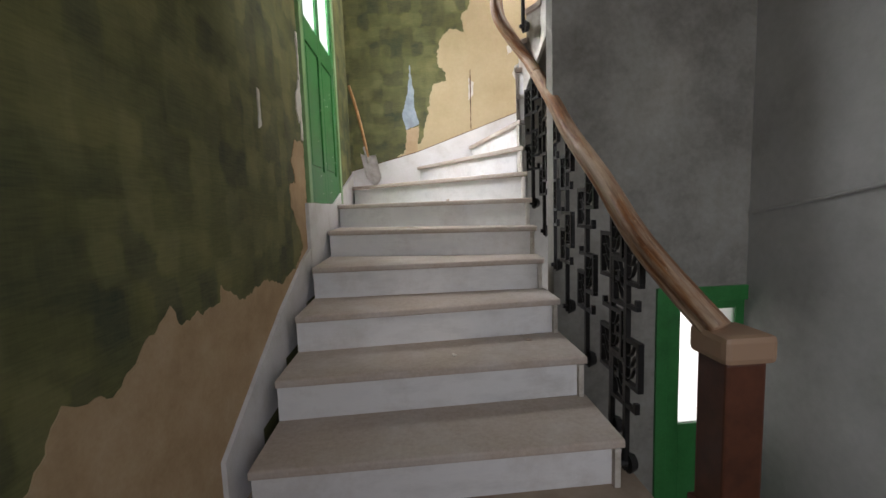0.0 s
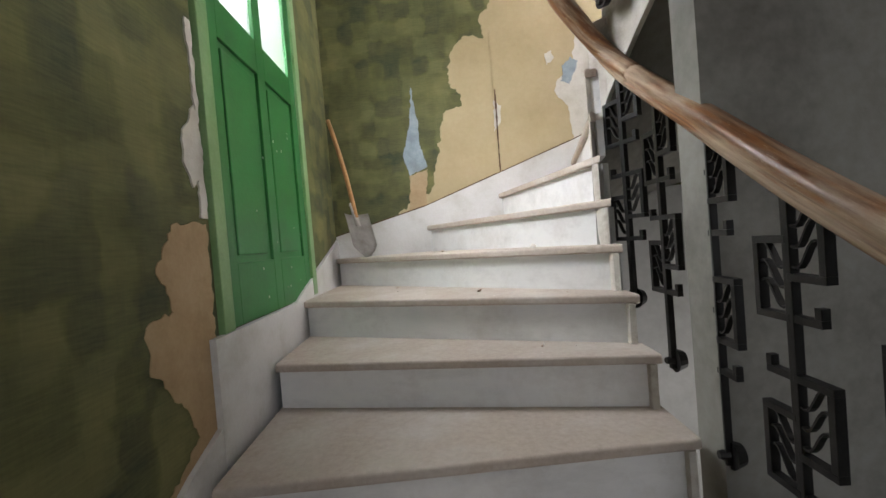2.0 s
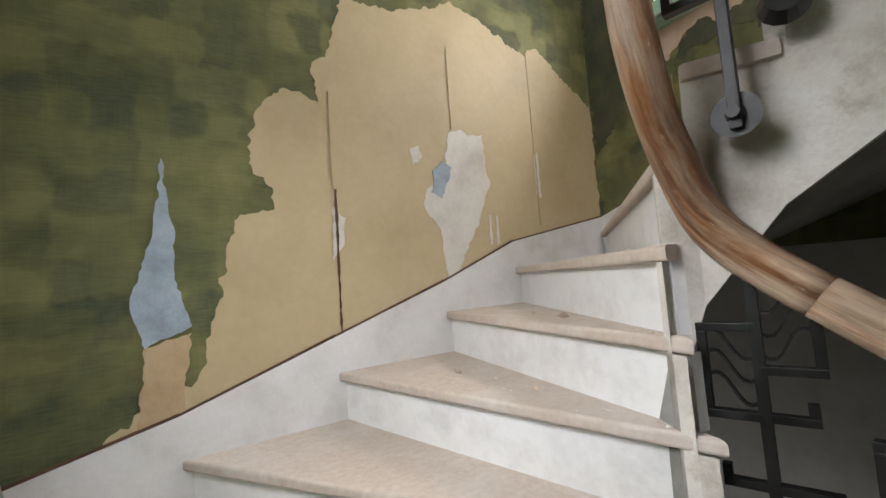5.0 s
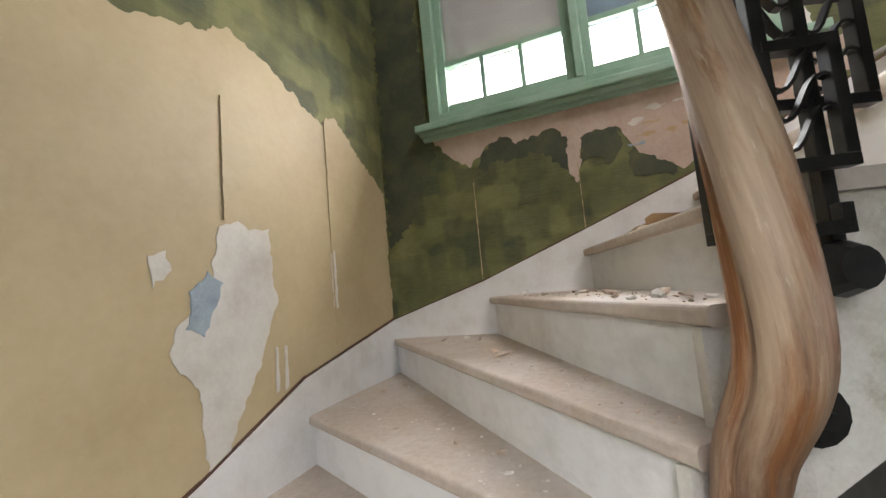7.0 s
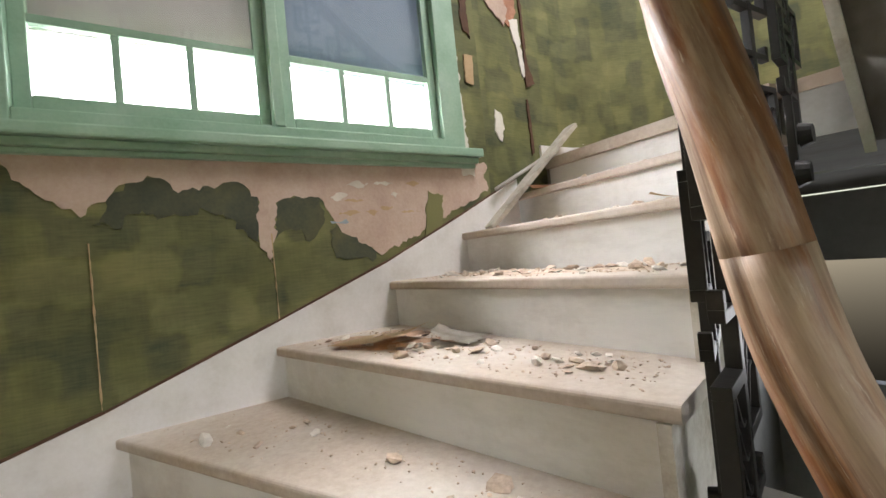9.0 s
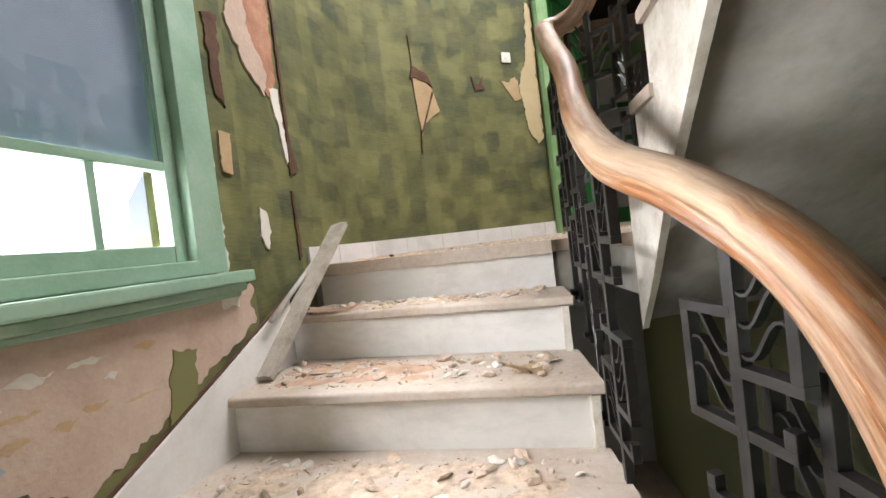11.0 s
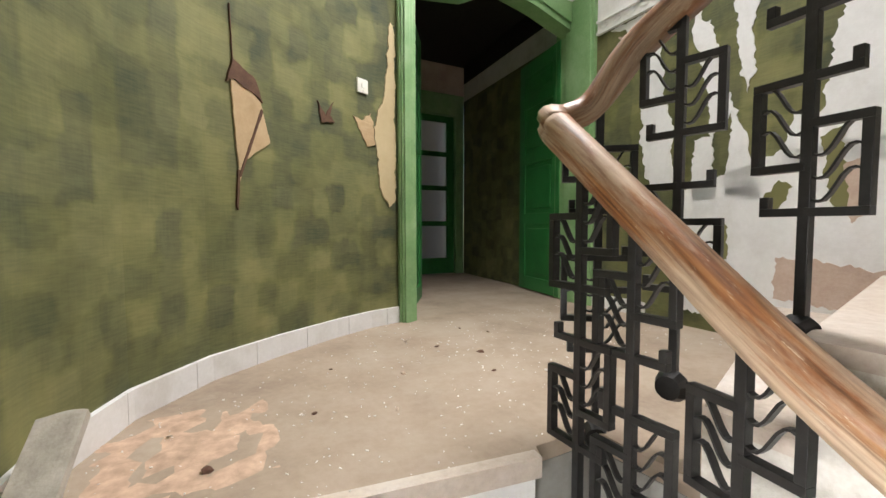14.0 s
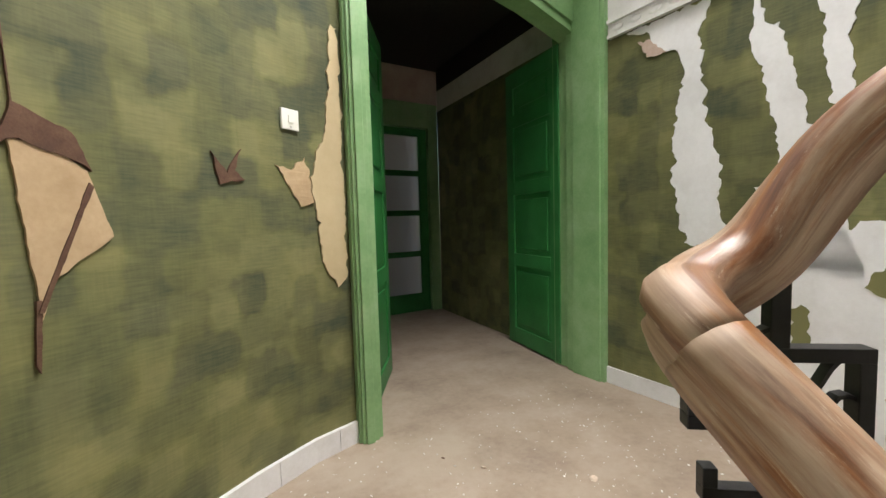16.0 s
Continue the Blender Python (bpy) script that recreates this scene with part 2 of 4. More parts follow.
be = BRIGHT.node_tree.nodes["Principled BSDF"]
be.inputs["Base Color"].default_value = (0.8, 0.82, 0.85, 1)
be.inputs["Emission Color"].default_value = (1.0, 0.99, 0.96, 1)
be.inputs["Emission Strength"].default_value = 1.6


# ---- mesh helpers ----
def mesh_of(name, bm, mat, smooth=False):
    bmesh.ops.recalc_face_normals(bm, faces=bm.faces)
    me = bpy.data.meshes.new(name)
    bm.to_mesh(me)
    bm.free()
    me.materials.append(mat)
    if smooth:
        for p in me.polygons:
            p.use_smooth = True
    return me


def part(name, bm, material, parent, label="", smooth=False):
    ob = new(name, mesh_of(name, bm, material, smooth))
    ob.parent = parent
    return tagged(ob, label)


def thing(name, bm, material, label, category, kind="", group="", smooth=False):
    return tagged(new(name, mesh_of(name, bm, material, smooth)), label, category, group, kind)


def holder(name, m, label, category, kind="", group=""):
    ob = new(name)
    ob.matrix_world = m
    return tagged(ob, label, category, group, kind)


def box(bm, lo, hi, bevel=0.0):
    """A box between two corners, added to bm."""
    r = bmesh.ops.create_cube(bm, size=1)
    vs = r["verts"]
    c = [(a + b) / 2 for a, b in zip(lo, hi)]
    s = [abs(b - a) for a, b in zip(lo, hi)]
    for v in vs:
        v.co = Vector((v.co.x * s[0] + c[0], v.co.y * s[1] + c[1], v.co.z * s[2] + c[2]))
    if bevel:
        es = list({e for v in vs for e in v.link_edges})
        bmesh.ops.bevel(bm, geom=es, offset=bevel, segments=2, affect="EDGES", profile=0.6)
    return bm


def boxm(lo, hi, bevel=0.0):
    return box(bmesh.new(), lo, hi, bevel)


def prism(bm, pts, z0, z1):
    """A vertical prism over a plan outline; z0 and z1 are heights, or lists of heights at the points."""
    n = len(pts)
    za = z0 if isinstance(z0, (list, tuple)) else [z0] * n
    zb = z1 if isinstance(z1, (list, tuple)) else [z1] * n
    a = [bm.verts.new((p[0], p[1], z)) for p, z in zip(pts, za)]
    b = [bm.verts.new((p[0], p[1], z)) for p, z in zip(pts, zb)]
    bm.faces.new(a[::-1])
    bm.faces.new(b)
    for i in range(n):
        j = (i + 1) % n
        bm.faces.new((a[i], a[j], b[j], b[i]))
    return bm


def sweep(bm, pts, prof, up=Vector((0, 0, 1)), before=None, after=None, sides=None):
    """Sweep a closed profile (side, height) along points; UV along in metres."""
    uvl = bm.loops.layers.uv.verify()
    rings, dist, ds = [], 0.0, []
    n = len(pts)
    for i, p in enumerate(pts):
        nxt_p = pts[i + 1] if i < n - 1 else (after or p)
        prv_p = pts[i - 1] if i else (before or p)
        t = (nxt_p - prv_p).normalized()
        s = t.cross(up)
        if sides:
            s = sides[i] - t * sides[i].dot(t)
        s = s.normalized() if s.length > 1e-4 else Vector((1, 0, 0))
        u = s.cross(t).normalized()
        if i:
            dist += (p - pts[i - 1]).length
        ds.append(dist)
        rings.append([bm.verts.new(p + s * a + u * b) for a, b in prof])
    m = len(prof)
    for i in range(n - 1):
        for k in range(m):
            f = bm.faces.new((rings[i][k], rings[i][(k + 1) % m], rings[i + 1][(k + 1) % m], rings[i + 1][k]))
            for lp, (di, kk) in zip(f.loops, ((ds[i], k), (ds[i], k + 1), (ds[i + 1], k + 1), (ds[i + 1], k))):
                lp[uvl].uv = (di, kk * 0.02)
    bm.faces.new(rings[0][::-1])
    bm.faces.new(rings[-1])
    return bm


def smooth_path(pts, steps=8):
    """Catmull-Rom through the points."""
    out = []
    P = [Vector(p) for p in pts]
    for i in range(len(P) - 1):
        a, b, c, d = P[max(i - 1, 0)], P[i], P[i + 1], P[min(i + 2, len(P) - 1)]
        for k in range(steps):
            s = k / steps
            out.append(0.5 * ((2 * b) + (c - a) * s + (2 * a - 5 * b + 4 * c - d) * s * s + (3 * b - a - 3 * c + d) * s ** 3))
    out.append(P[-1])
    return out


# ---- the plan ----
R = 0.2                                   # one riser
LAND = 18 * R                             # landing floor
WEST = [(-0.37, 0.62), (-0.25, 5.17)]     # inner faces of the walls
NORTH = [(-0.25, 5.17), (2.94, 4.875)]
EAST = [(2.94, 4.875), (2.62, 2.6)]
CURVE = [(2.62, 2.6), (2.60, 2.25), (2.55, 1.9), (2.42, 1.56), (2.2, 1.29), (1.92, 1.08), (1.6, 0.88), (1.36, 0.76), (1.15, 0.70)]
# tread nosings: outer and inner ends in plan
OUT = [(-0.24, 1.94), (-0.24, 2.29), (-0.235, 2.645), (-0.235, 3.075), (-0.24, 3.66), (-0.25, 4.18), (-0.23, 5.02),
       (0.47, 5.09), (1.04, 5.045), (1.61, 4.995), (2.10, 4.945), (2.88, 4.86), (2.89, 4.29), (2.81, 3.765), (2.74, 3.255), (2.67, 2.83),
       (2.63, 2.42), (2.54, 2.19)]
INN = [(1.19, 1.97), (1.20, 2.36), (1.21, 2.76), (1.22, 3.08), (1.24, 3.31), (1.25, 3.46), (1.255, 3.58),
       (1.25, 3.64), (1.243, 3.68), (1.24, 3.715), (1.25, 3.745), (1.28, 3.75), (1.33, 3.69), (1.39, 3.54), (1.42, 3.26), (1.43, 2.94),
       (1.436, 2.61), (1.425, 2.35)]
UP_OUT = [(-0.36, 2.1), (-0.35, 2.5), (-0.335, 2.9), (-0.325, 3.3), (-0.315, 3.75), (-0.30, 4.25), (-0.27, 5.14), (0.47, 5.09), (1.04, 5.045), (1.61, 4.995)]
UP_INN = [(1.17, 2.62), (1.18, 2.80), (1.19, 2.96), (1.20, 3.14), (1.22, 3.36), (1.24, 3.54), (1.27, 3.70), (1.295, 3.79), (1.305, 3.87), (1.33, 3.93)]


def lerp2(a, b, s):
    return (a[0] + (b[0] - a[0]) * s, a[1] + (b[1] - a[1]) * s)


def offset_line(pts, d):
    """The line moved to its left by d."""
    out = []
    for i, p in enumerate(pts):
        a, b = Vector(pts[max(i - 1, 0)]), Vector(pts[min(i + 1, len(pts) - 1)])
        t = (b - a).normalized()
        out.append((p[0] - t.y * d, p[1] + t.x * d))
    return out


def wall_run(bm, pts, z0, z1, thick, u0=0.0):
    """A wall with its inner face on pts (room to the right of the line) and its body to the left; UV along and up in metres."""
    uvl = bm.loops.layers.uv.verify()
    outer = offset_line(pts, thick)
    u = u0
    for i in range(len(pts) - 1):
        a, b, c, d = pts[i], pts[i + 1], outer[i + 1], outer[i]
        ln = math.dist(a, b)
        v = [bm.verts.new((*q, z)) for z in (z0, z1) for q in (a, b, c, d)]
        quads = [((0, 1, 5, 4), ((u, z0), (u + ln, z0), (u + ln, z1), (u, z1))), ((2, 3, 7, 6), None), ((4, 5, 6, 7), None), ((3, 2, 1, 0), None)]
        if i == 0:
            quads.append(((0, 4, 7, 3), None))
        if i == len(pts) - 2:
            quads.append(((1, 2, 6, 5), None))
        for idx, uv in quads:
            f = bm.faces.new([v[k] for k in idx])
            for n_, lp in enumerate(f.loops):
                lp[uvl].uv = uv[n_] if uv else (lp.vert.co.x + lp.vert.co.y, lp.vert.co.z)
        u += ln
    bmesh.ops.remove_doubles(bm, verts=bm.verts, dist=1e-5)
    return bm


def along(pts, u):
    """The point u metres along a line, and its direction."""
    for a, b in zip(pts, pts[1:]):
        ln = math.dist(a, b)
        if u <= ln or b == pts[-1]:
            return lerp2(a, b, u / ln), (Vector(b) - Vector(a)).normalized()
        u -= ln


def sub_line(pts, u0, u1):
    """The stretch of a line between two lengths."""
    out, run = [along(pts, u0)[0]], 0.0
    for a, b in zip(pts, pts[1:]):
        run += math.dist(a, b)
        if u0 + 1e-4 < run < u1 - 1e-4:
            out.append(b)
    return out + [along(pts, u1)[0]]


def structure(name, bm, mat, label, category, smooth=False):
    return thing(name, bm, mat, label, category, kind="structure", smooth=smooth)


def split_wall(pts, z0, z1, thick, holes):
    """A wall with rectangular openings (u0, u1, za, zb) through it."""
    bm = bmesh.new()
    total = sum(math.dist(a, b) for a, b in zip(pts, pts[1:]))
    cuts = 0.0
    for ua, ub, za, zb in holes:
        if ua - cuts > 1e-3:
            wall_run(bm, sub_line(pts, cuts, ua), z0, z1, thick, cuts)
        if za > z0:
            wall_run(bm, sub_line(pts, ua, ub), z0, za, thick, ua)
        if zb < z1:
            wall_run(bm, sub_line(pts, ua, ub), zb, z1, thick, ua)
        cuts = ub
    wall_run(bm, sub_line(pts, cuts, total), z0, z1, thick, cuts)
    return bm


TOP = 7.4
PAPER_TOP = 5.64
# door in the west wall: along the flight; stair window in the east wall
DW = (2.71, 3.86, 1.21, 3.6)
WW = (0.36, 2.14, 3.635, 4.80)
wall_west = structure("wall_west", split_wall(WEST, -1.6, PAPER_TOP, 0.22, [DW]), PAPER, "olive patterned wallpaper over plaster, torn and stained", "wall")
wall_north = structure("wall_north", wall_run(bmesh.new(), NORTH, -1.6, 4.64, 0.3), PAPER, "olive wallpaper largely stripped to its beige backing", "wall")
wall_east = structure("wall_east", split_wall(EAST, 2.2, 4.9, 0.3, [WW]), PAPER, "olive wallpaper under the stair window, peeling to plaster", "wall")
wall_curved = structure("wall_curved", wall_run(bmesh.new(), CURVE, 3.38, PAPER_TOP, 0.18), PAPER, "curved wall with olive block-patterned wallpaper", "wall")

for nm, ln, zz in (("wall_west_upper", WEST, PAPER_TOP), ("wall_north_upper", NORTH, 4.64), ("wall_east_upper", EAST, 4.9), ("wall_curved_upper", CURVE, PAPER_TOP)):
    structure(nm, wall_run(bmesh.new(), ln, zz, TOP, 0.18), WHITE, "whitewashed wall above the wallpaper", "wall")


def cornice(name, line, z, u0, u1):
    """A white plaster band with a row of small raised ornaments."""
    c = holder(name, pose(0, 0, 0), "white plaster cornice band with raised ornament", "cornice", kind="structure")
    seg = sub_line(line, u0, u1)
    for z0, z1, d in ((z, z + 0.018, 0.028), (z + 0.018, z + 0.082, 0.012), (z + 0.082, z + 0.1, 0.03)):
        part("band", wall_run(bmesh.new(), offset_line(seg, -d), z0, z1, d - 0.001), WHITE, c)
    u = u0 + 0.06
    while u < u1 - 0.05:
        p, t = along(line, u)
        bm = bmesh.new()
        bmesh.ops.create_icosphere(bm, subdivisions=1, radius=1, matrix=pose(p[0], p[1], z + 0.05, 0, 0, math.degrees(math.atan2(t.y, t.x))) @ pose(0, -0.012, 0) @ Matrix.Diagonal((0.04, 0.012, 0.022, 1)))
        part("ornament", bm, WHITE, c)
        u += 0.11
    return c


cornice("cornice_west", WEST, PAPER_TOP - 0.03, 0.32, 2.6)
cornice("cornice_curved", CURVE, PAPER_TOP - 0.03, 0.0, 2.6)
cornice("cornice_north", NORTH, 4.6, 1.5, 3.2)


# ---- stairs ----
def stair(name, outs, inns, first, count, label, soffit_mat, last_wide=None):
    """A winding stair: each step has a tread slab with a rounded nosing and a riser; a soffit follows below."""
    st = holder(name, pose(0, 0, 0), label, "staircase", kind="structure")
    for i in range(count):
        z = (first + i) * R
        o0, n0 = Vector(outs[i]), Vector(inns[i])
        o1, n1 = Vector(outs[i + 1]), Vector(inns[i + 1])
        run = ((o1 - o0) + (n1 - n0)).normalized()
        d = (n0 - o0).normalized()
        nrm = Vector((-d.y, d.x))
        if nrm.dot(run) < 0:
            nrm = -nrm
        back = 0.05
        # plan outline of the tread, nosing first
        pts = [o0, n0 + d * 0.03, n1 + d * 0.03 + nrm * 0.02, o1 + nrm * 0.05]
        if name == "stair_lower" and first + i == 7:
            pts = [o0, n0 + d * 0.03, n1 + d * 0.03 + nrm * 0.02, o1 + Vector((0.05, 0)), Vector((-0.24, 5.14))]
        if name == "stair_lower" and first + i == 11:
            pts = [o0, n0 + d * 0.03, n1 + d * 0.03 + nrm * 0.02, o1 + nrm * 0.03]
        bm = bmesh.new()
        prism(bm, [tuple(p) for p in pts], z - 0.036, z)
        bmesh.ops.bevel(bm, geom=[e for e in bm.edges if all(abs((v.co.xy - o0).dot(nrm)) < 0.004 for v in e.verts) and abs(e.verts[0].co.z - e.verts[1].co.z) < 1e-4],
                        offset=0.010, segments=3, affect="EDGES", profile=0.5)
        part("tread", bm, TREAD, st)
        a, b = o0 + nrm * 0.028, n0 + nrm * 0.028
        bm = prism(bmesh.new(), [tuple(a), tuple(b), tuple(b + nrm * 0.03), tuple(a + nrm * 0.03)], z - R - 0.001, z - 0.036)
        part("riser", bm, RISER, st)
    # soffit slab below the steps
    bm = bmesh.new()
    top, bot = [], []
    for i in range(count + 1):
        z = (first + i) * R - 2 * R - 0.02
        o, n = Vector(outs[i]), Vector(inns[i])
        d = (n - o).normalized()
        top.append([bm.verts.new((*(o + (n - o) * s), z)) for s in (0, 0.33, 0.66, 1)])
        bot.append([bm.verts.new((*(o + (n - o) * s), z - 0.09)) for s in (0, 0.33, 0.66, 1)])
    for i in range(count):
        for k in range(3):
            bm.faces.new((top[i][k], top[i][k + 1], top[i + 1][k + 1], top[i + 1][k]))
            bm.faces.new((bot[i][k], bot[i + 1][k], bot[i + 1][k + 1], bot[i][k + 1]))
        for k in (0, 3):
            bm.faces.new((top[i][k], top[i + 1][k], bot[i + 1][k], bot[i][k]))
    for i in (0, count):
        for k in range(3):
            bm.faces.new((top[i][k], top[i][k + 1], bot[i][k + 1], bot[i][k]))
    part("soffit", bm, soffit_mat, st, "stained plaster underside, darkened in colour for its shade", smooth=True)
    # well string below the inner ends, one length to each step
    for i in range(count):
        z = (first + i) * R
        a, b = Vector(inns[i]), Vector(inns[i + 1])
        d = (a - Vector(outs[i])).normalized() * 0.012
        d2 = (b - Vector(outs[i + 1])).normalized() * 0.012
        part("string", prism(bmesh.new(), [tuple(a - d), tuple(a + d), tuple(b + d2), tuple(b - d2)], [z - R - 0.34, z - R - 0.34, z - 0.34, z - 0.34], z - 0.037), STRING, st, "chipped whitewashed well string")
    return st


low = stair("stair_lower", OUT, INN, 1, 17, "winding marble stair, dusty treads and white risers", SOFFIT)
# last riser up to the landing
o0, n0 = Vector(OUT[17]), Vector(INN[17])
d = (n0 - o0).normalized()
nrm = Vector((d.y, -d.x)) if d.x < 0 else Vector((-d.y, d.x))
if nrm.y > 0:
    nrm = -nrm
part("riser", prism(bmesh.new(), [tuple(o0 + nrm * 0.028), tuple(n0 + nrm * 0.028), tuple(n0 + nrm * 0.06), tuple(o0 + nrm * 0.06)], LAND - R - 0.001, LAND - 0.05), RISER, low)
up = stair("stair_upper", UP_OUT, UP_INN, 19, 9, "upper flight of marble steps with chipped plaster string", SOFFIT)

# landing: one slab, its nosing on the stair's last riser
land_pts = [OUT[17], (INN[17][0] + 0.0, INN[17][1]), (1.40, 2.30), (1.19, 2.30), (1.17, 2.62), (-0.36, 2.12), (-0.37, 0.62), (1.15, 0.70)] + CURVE[-2:1:-1] + [(2.58, 2.13)]
bm = prism(bmesh.new(), land_pts, LAND - 0.05, LAND)
structure("floor_landing", bm, DUSTFLOOR, "dusty terrazzo landing strewn with plaster crumbs", "floor")
back_pts = [tuple(o0 + nrm * 0.07), tuple(n0 + nrm * 0.07)] + land_pts[2:]
bm = prism(bmesh.new(), back_pts, LAND - 0.22, LAND - 0.052)
lip = structure("landing_nosing", prism(bmesh.new(), [tuple(o0 - nrm * 0.004), tuple(n0 - nrm * 0.004), tuple(n0 + nrm * 0.035), tuple(o0 + nrm * 0.035)], LAND - 0.054, LAND + 0.003), TREAD, "dusty marble nosing along the landing edge", "nosing")
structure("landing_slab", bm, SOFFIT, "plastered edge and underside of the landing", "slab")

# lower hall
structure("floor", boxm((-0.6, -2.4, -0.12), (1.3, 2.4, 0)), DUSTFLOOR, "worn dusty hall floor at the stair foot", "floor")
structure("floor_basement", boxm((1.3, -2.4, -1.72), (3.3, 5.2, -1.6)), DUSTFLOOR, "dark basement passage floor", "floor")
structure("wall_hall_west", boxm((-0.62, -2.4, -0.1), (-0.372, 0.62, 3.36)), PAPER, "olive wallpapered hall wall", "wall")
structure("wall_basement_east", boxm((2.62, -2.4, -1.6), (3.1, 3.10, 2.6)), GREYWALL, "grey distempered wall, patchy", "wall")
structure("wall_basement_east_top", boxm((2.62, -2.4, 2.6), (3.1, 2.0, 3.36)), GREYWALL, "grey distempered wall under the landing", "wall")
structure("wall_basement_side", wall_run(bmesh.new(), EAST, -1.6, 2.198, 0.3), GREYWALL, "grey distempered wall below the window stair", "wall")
# cross wall takes the darker soffit colour as its shade, not the grey distemper
structure("wall_passage_north", split_wall([(1.30, 3.05), (2.66, 3.05)], -1.6, 2.45, 0.12, [(0.70, 1.35, -1.6, 0.57)]), SOFFIT, "grey distempered cross wall with a low door, coloured dark for shade", "wall")
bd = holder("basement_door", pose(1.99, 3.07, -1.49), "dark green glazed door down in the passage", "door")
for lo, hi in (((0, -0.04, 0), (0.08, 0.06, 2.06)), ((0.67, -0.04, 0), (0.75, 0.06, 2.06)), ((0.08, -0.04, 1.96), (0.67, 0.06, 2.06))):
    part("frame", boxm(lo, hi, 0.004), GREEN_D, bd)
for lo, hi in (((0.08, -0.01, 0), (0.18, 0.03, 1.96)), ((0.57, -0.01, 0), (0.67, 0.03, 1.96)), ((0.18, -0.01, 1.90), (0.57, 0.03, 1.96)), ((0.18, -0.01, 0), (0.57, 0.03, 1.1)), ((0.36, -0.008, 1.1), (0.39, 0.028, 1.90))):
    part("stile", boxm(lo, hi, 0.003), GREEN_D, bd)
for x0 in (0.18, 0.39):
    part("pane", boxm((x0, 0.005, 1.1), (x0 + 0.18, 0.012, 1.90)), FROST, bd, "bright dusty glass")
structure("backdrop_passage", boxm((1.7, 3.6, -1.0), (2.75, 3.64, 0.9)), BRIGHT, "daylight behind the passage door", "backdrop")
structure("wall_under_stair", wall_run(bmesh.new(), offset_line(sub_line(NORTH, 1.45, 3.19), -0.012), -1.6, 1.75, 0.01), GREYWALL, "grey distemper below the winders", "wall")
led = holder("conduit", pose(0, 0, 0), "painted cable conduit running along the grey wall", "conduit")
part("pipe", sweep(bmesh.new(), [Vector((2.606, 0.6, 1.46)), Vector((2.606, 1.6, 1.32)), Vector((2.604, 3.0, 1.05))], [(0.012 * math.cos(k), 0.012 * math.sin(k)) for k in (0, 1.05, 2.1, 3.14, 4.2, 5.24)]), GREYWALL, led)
# unseen closing wall; its unglazed hole is made up for the hall lamp
structure("wall_hall_south", split_wall([(3.1, -2.3), (-0.62, -2.3)], -1.6, 3.38, 0.15, [(0.9, 2.2, 1.2, 2.6)]), GREYWALL, "assumed grey hall wall, unseen, with a bare hole behind the fill lamp", "wall")
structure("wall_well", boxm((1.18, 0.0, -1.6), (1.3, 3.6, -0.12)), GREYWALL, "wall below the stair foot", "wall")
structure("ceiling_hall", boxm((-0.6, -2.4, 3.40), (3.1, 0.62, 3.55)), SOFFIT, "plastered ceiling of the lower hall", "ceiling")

# assumed ceiling closing the unseen top; the added upper fill hangs below it
structure("ceiling", boxm((-0.7, -1.75, TOP), (3.4, 5.5, TOP + 0.15)), WHITE, "assumed white ceiling closing the unseen top of the stairwell", "ceiling")


# ---- landing door, corridor ----
def doorway():
    d = holder("door_frame", pose(0, 0, 0), "light green painted door frame with pointed lintel", "door frame", kind="structure")
    # left jamb: stepped mouldings
    for lo, hi in (((1.035, 0.56, LAND), (1.15, 0.735, 5.95)), ((1.06, 0.735, LAND), (1.14, 0.752, 5.95)), ((1.085, 0.752, LAND + 0.0), (1.125, 0.765, 5.95))):
        part("jamb", boxm(lo, hi, 0.004), GREEN_L, d)
    for lo, hi in (((-0.47, 0.50, LAND), (-0.36, 0.64, 5.95)), ((-0.46, 0.641, LAND), (-0.33, 0.925, 5.95)), ((-0.46, 0.70, LAND), (-0.315, 0.90, 5.95)),):
        part("jamb", boxm(lo, hi, 0.004), GREEN_L, d)
    # pointed lintel
    zs, zp = LAND + 2.11, LAND + 2.27
    xm = 0.34
    bm = bmesh.new()
    pts = [(1.035, zs), (0.62, zs + 0.06), (0.42, zp), (0.30, zp + 0.02), (0.18, zp), (0.02, zp - 0.03), (-0.36, zs + 0.02)]
    for y0, y1, lift in ((0.56, 0.70, 0.0), (0.70, 0.715, 0.05)):
        a = [bm.verts.new((x, y0, z + lift)) for x, z in pts]
        b = [bm.verts.new((x, y1, z + lift)) for x, z in pts]
        c = [bm.verts.new((x, y0, 5.95)) for x, z in pts]
        e = [bm.verts.new((x, y1, 5.95)) for x, z in pts]
        for i in range(len(pts) - 1):
            for q in ((a[i], a[i + 1], b[i + 1], b[i]), (b[i], b[i + 1], e[i + 1], e[i]), (a[i], c[i], c[i + 1], a[i + 1]), (c[i], e[i], e[i + 1], c[i + 1])):
                bm.faces.new(q)
        bm.faces.new((a[0], b[0], e[0], c[0]))
        bm.faces.new((a[-1], c[-1], e[-1], b[-1]))
    part("lintel", bm, GREEN_L, d)
    return d


doorway()
structure("wall_over_door", boxm((-0.5, 0.52, 5.95), (1.2, 0.70, TOP)), WHITE, "white wall above the landing door", "wall")


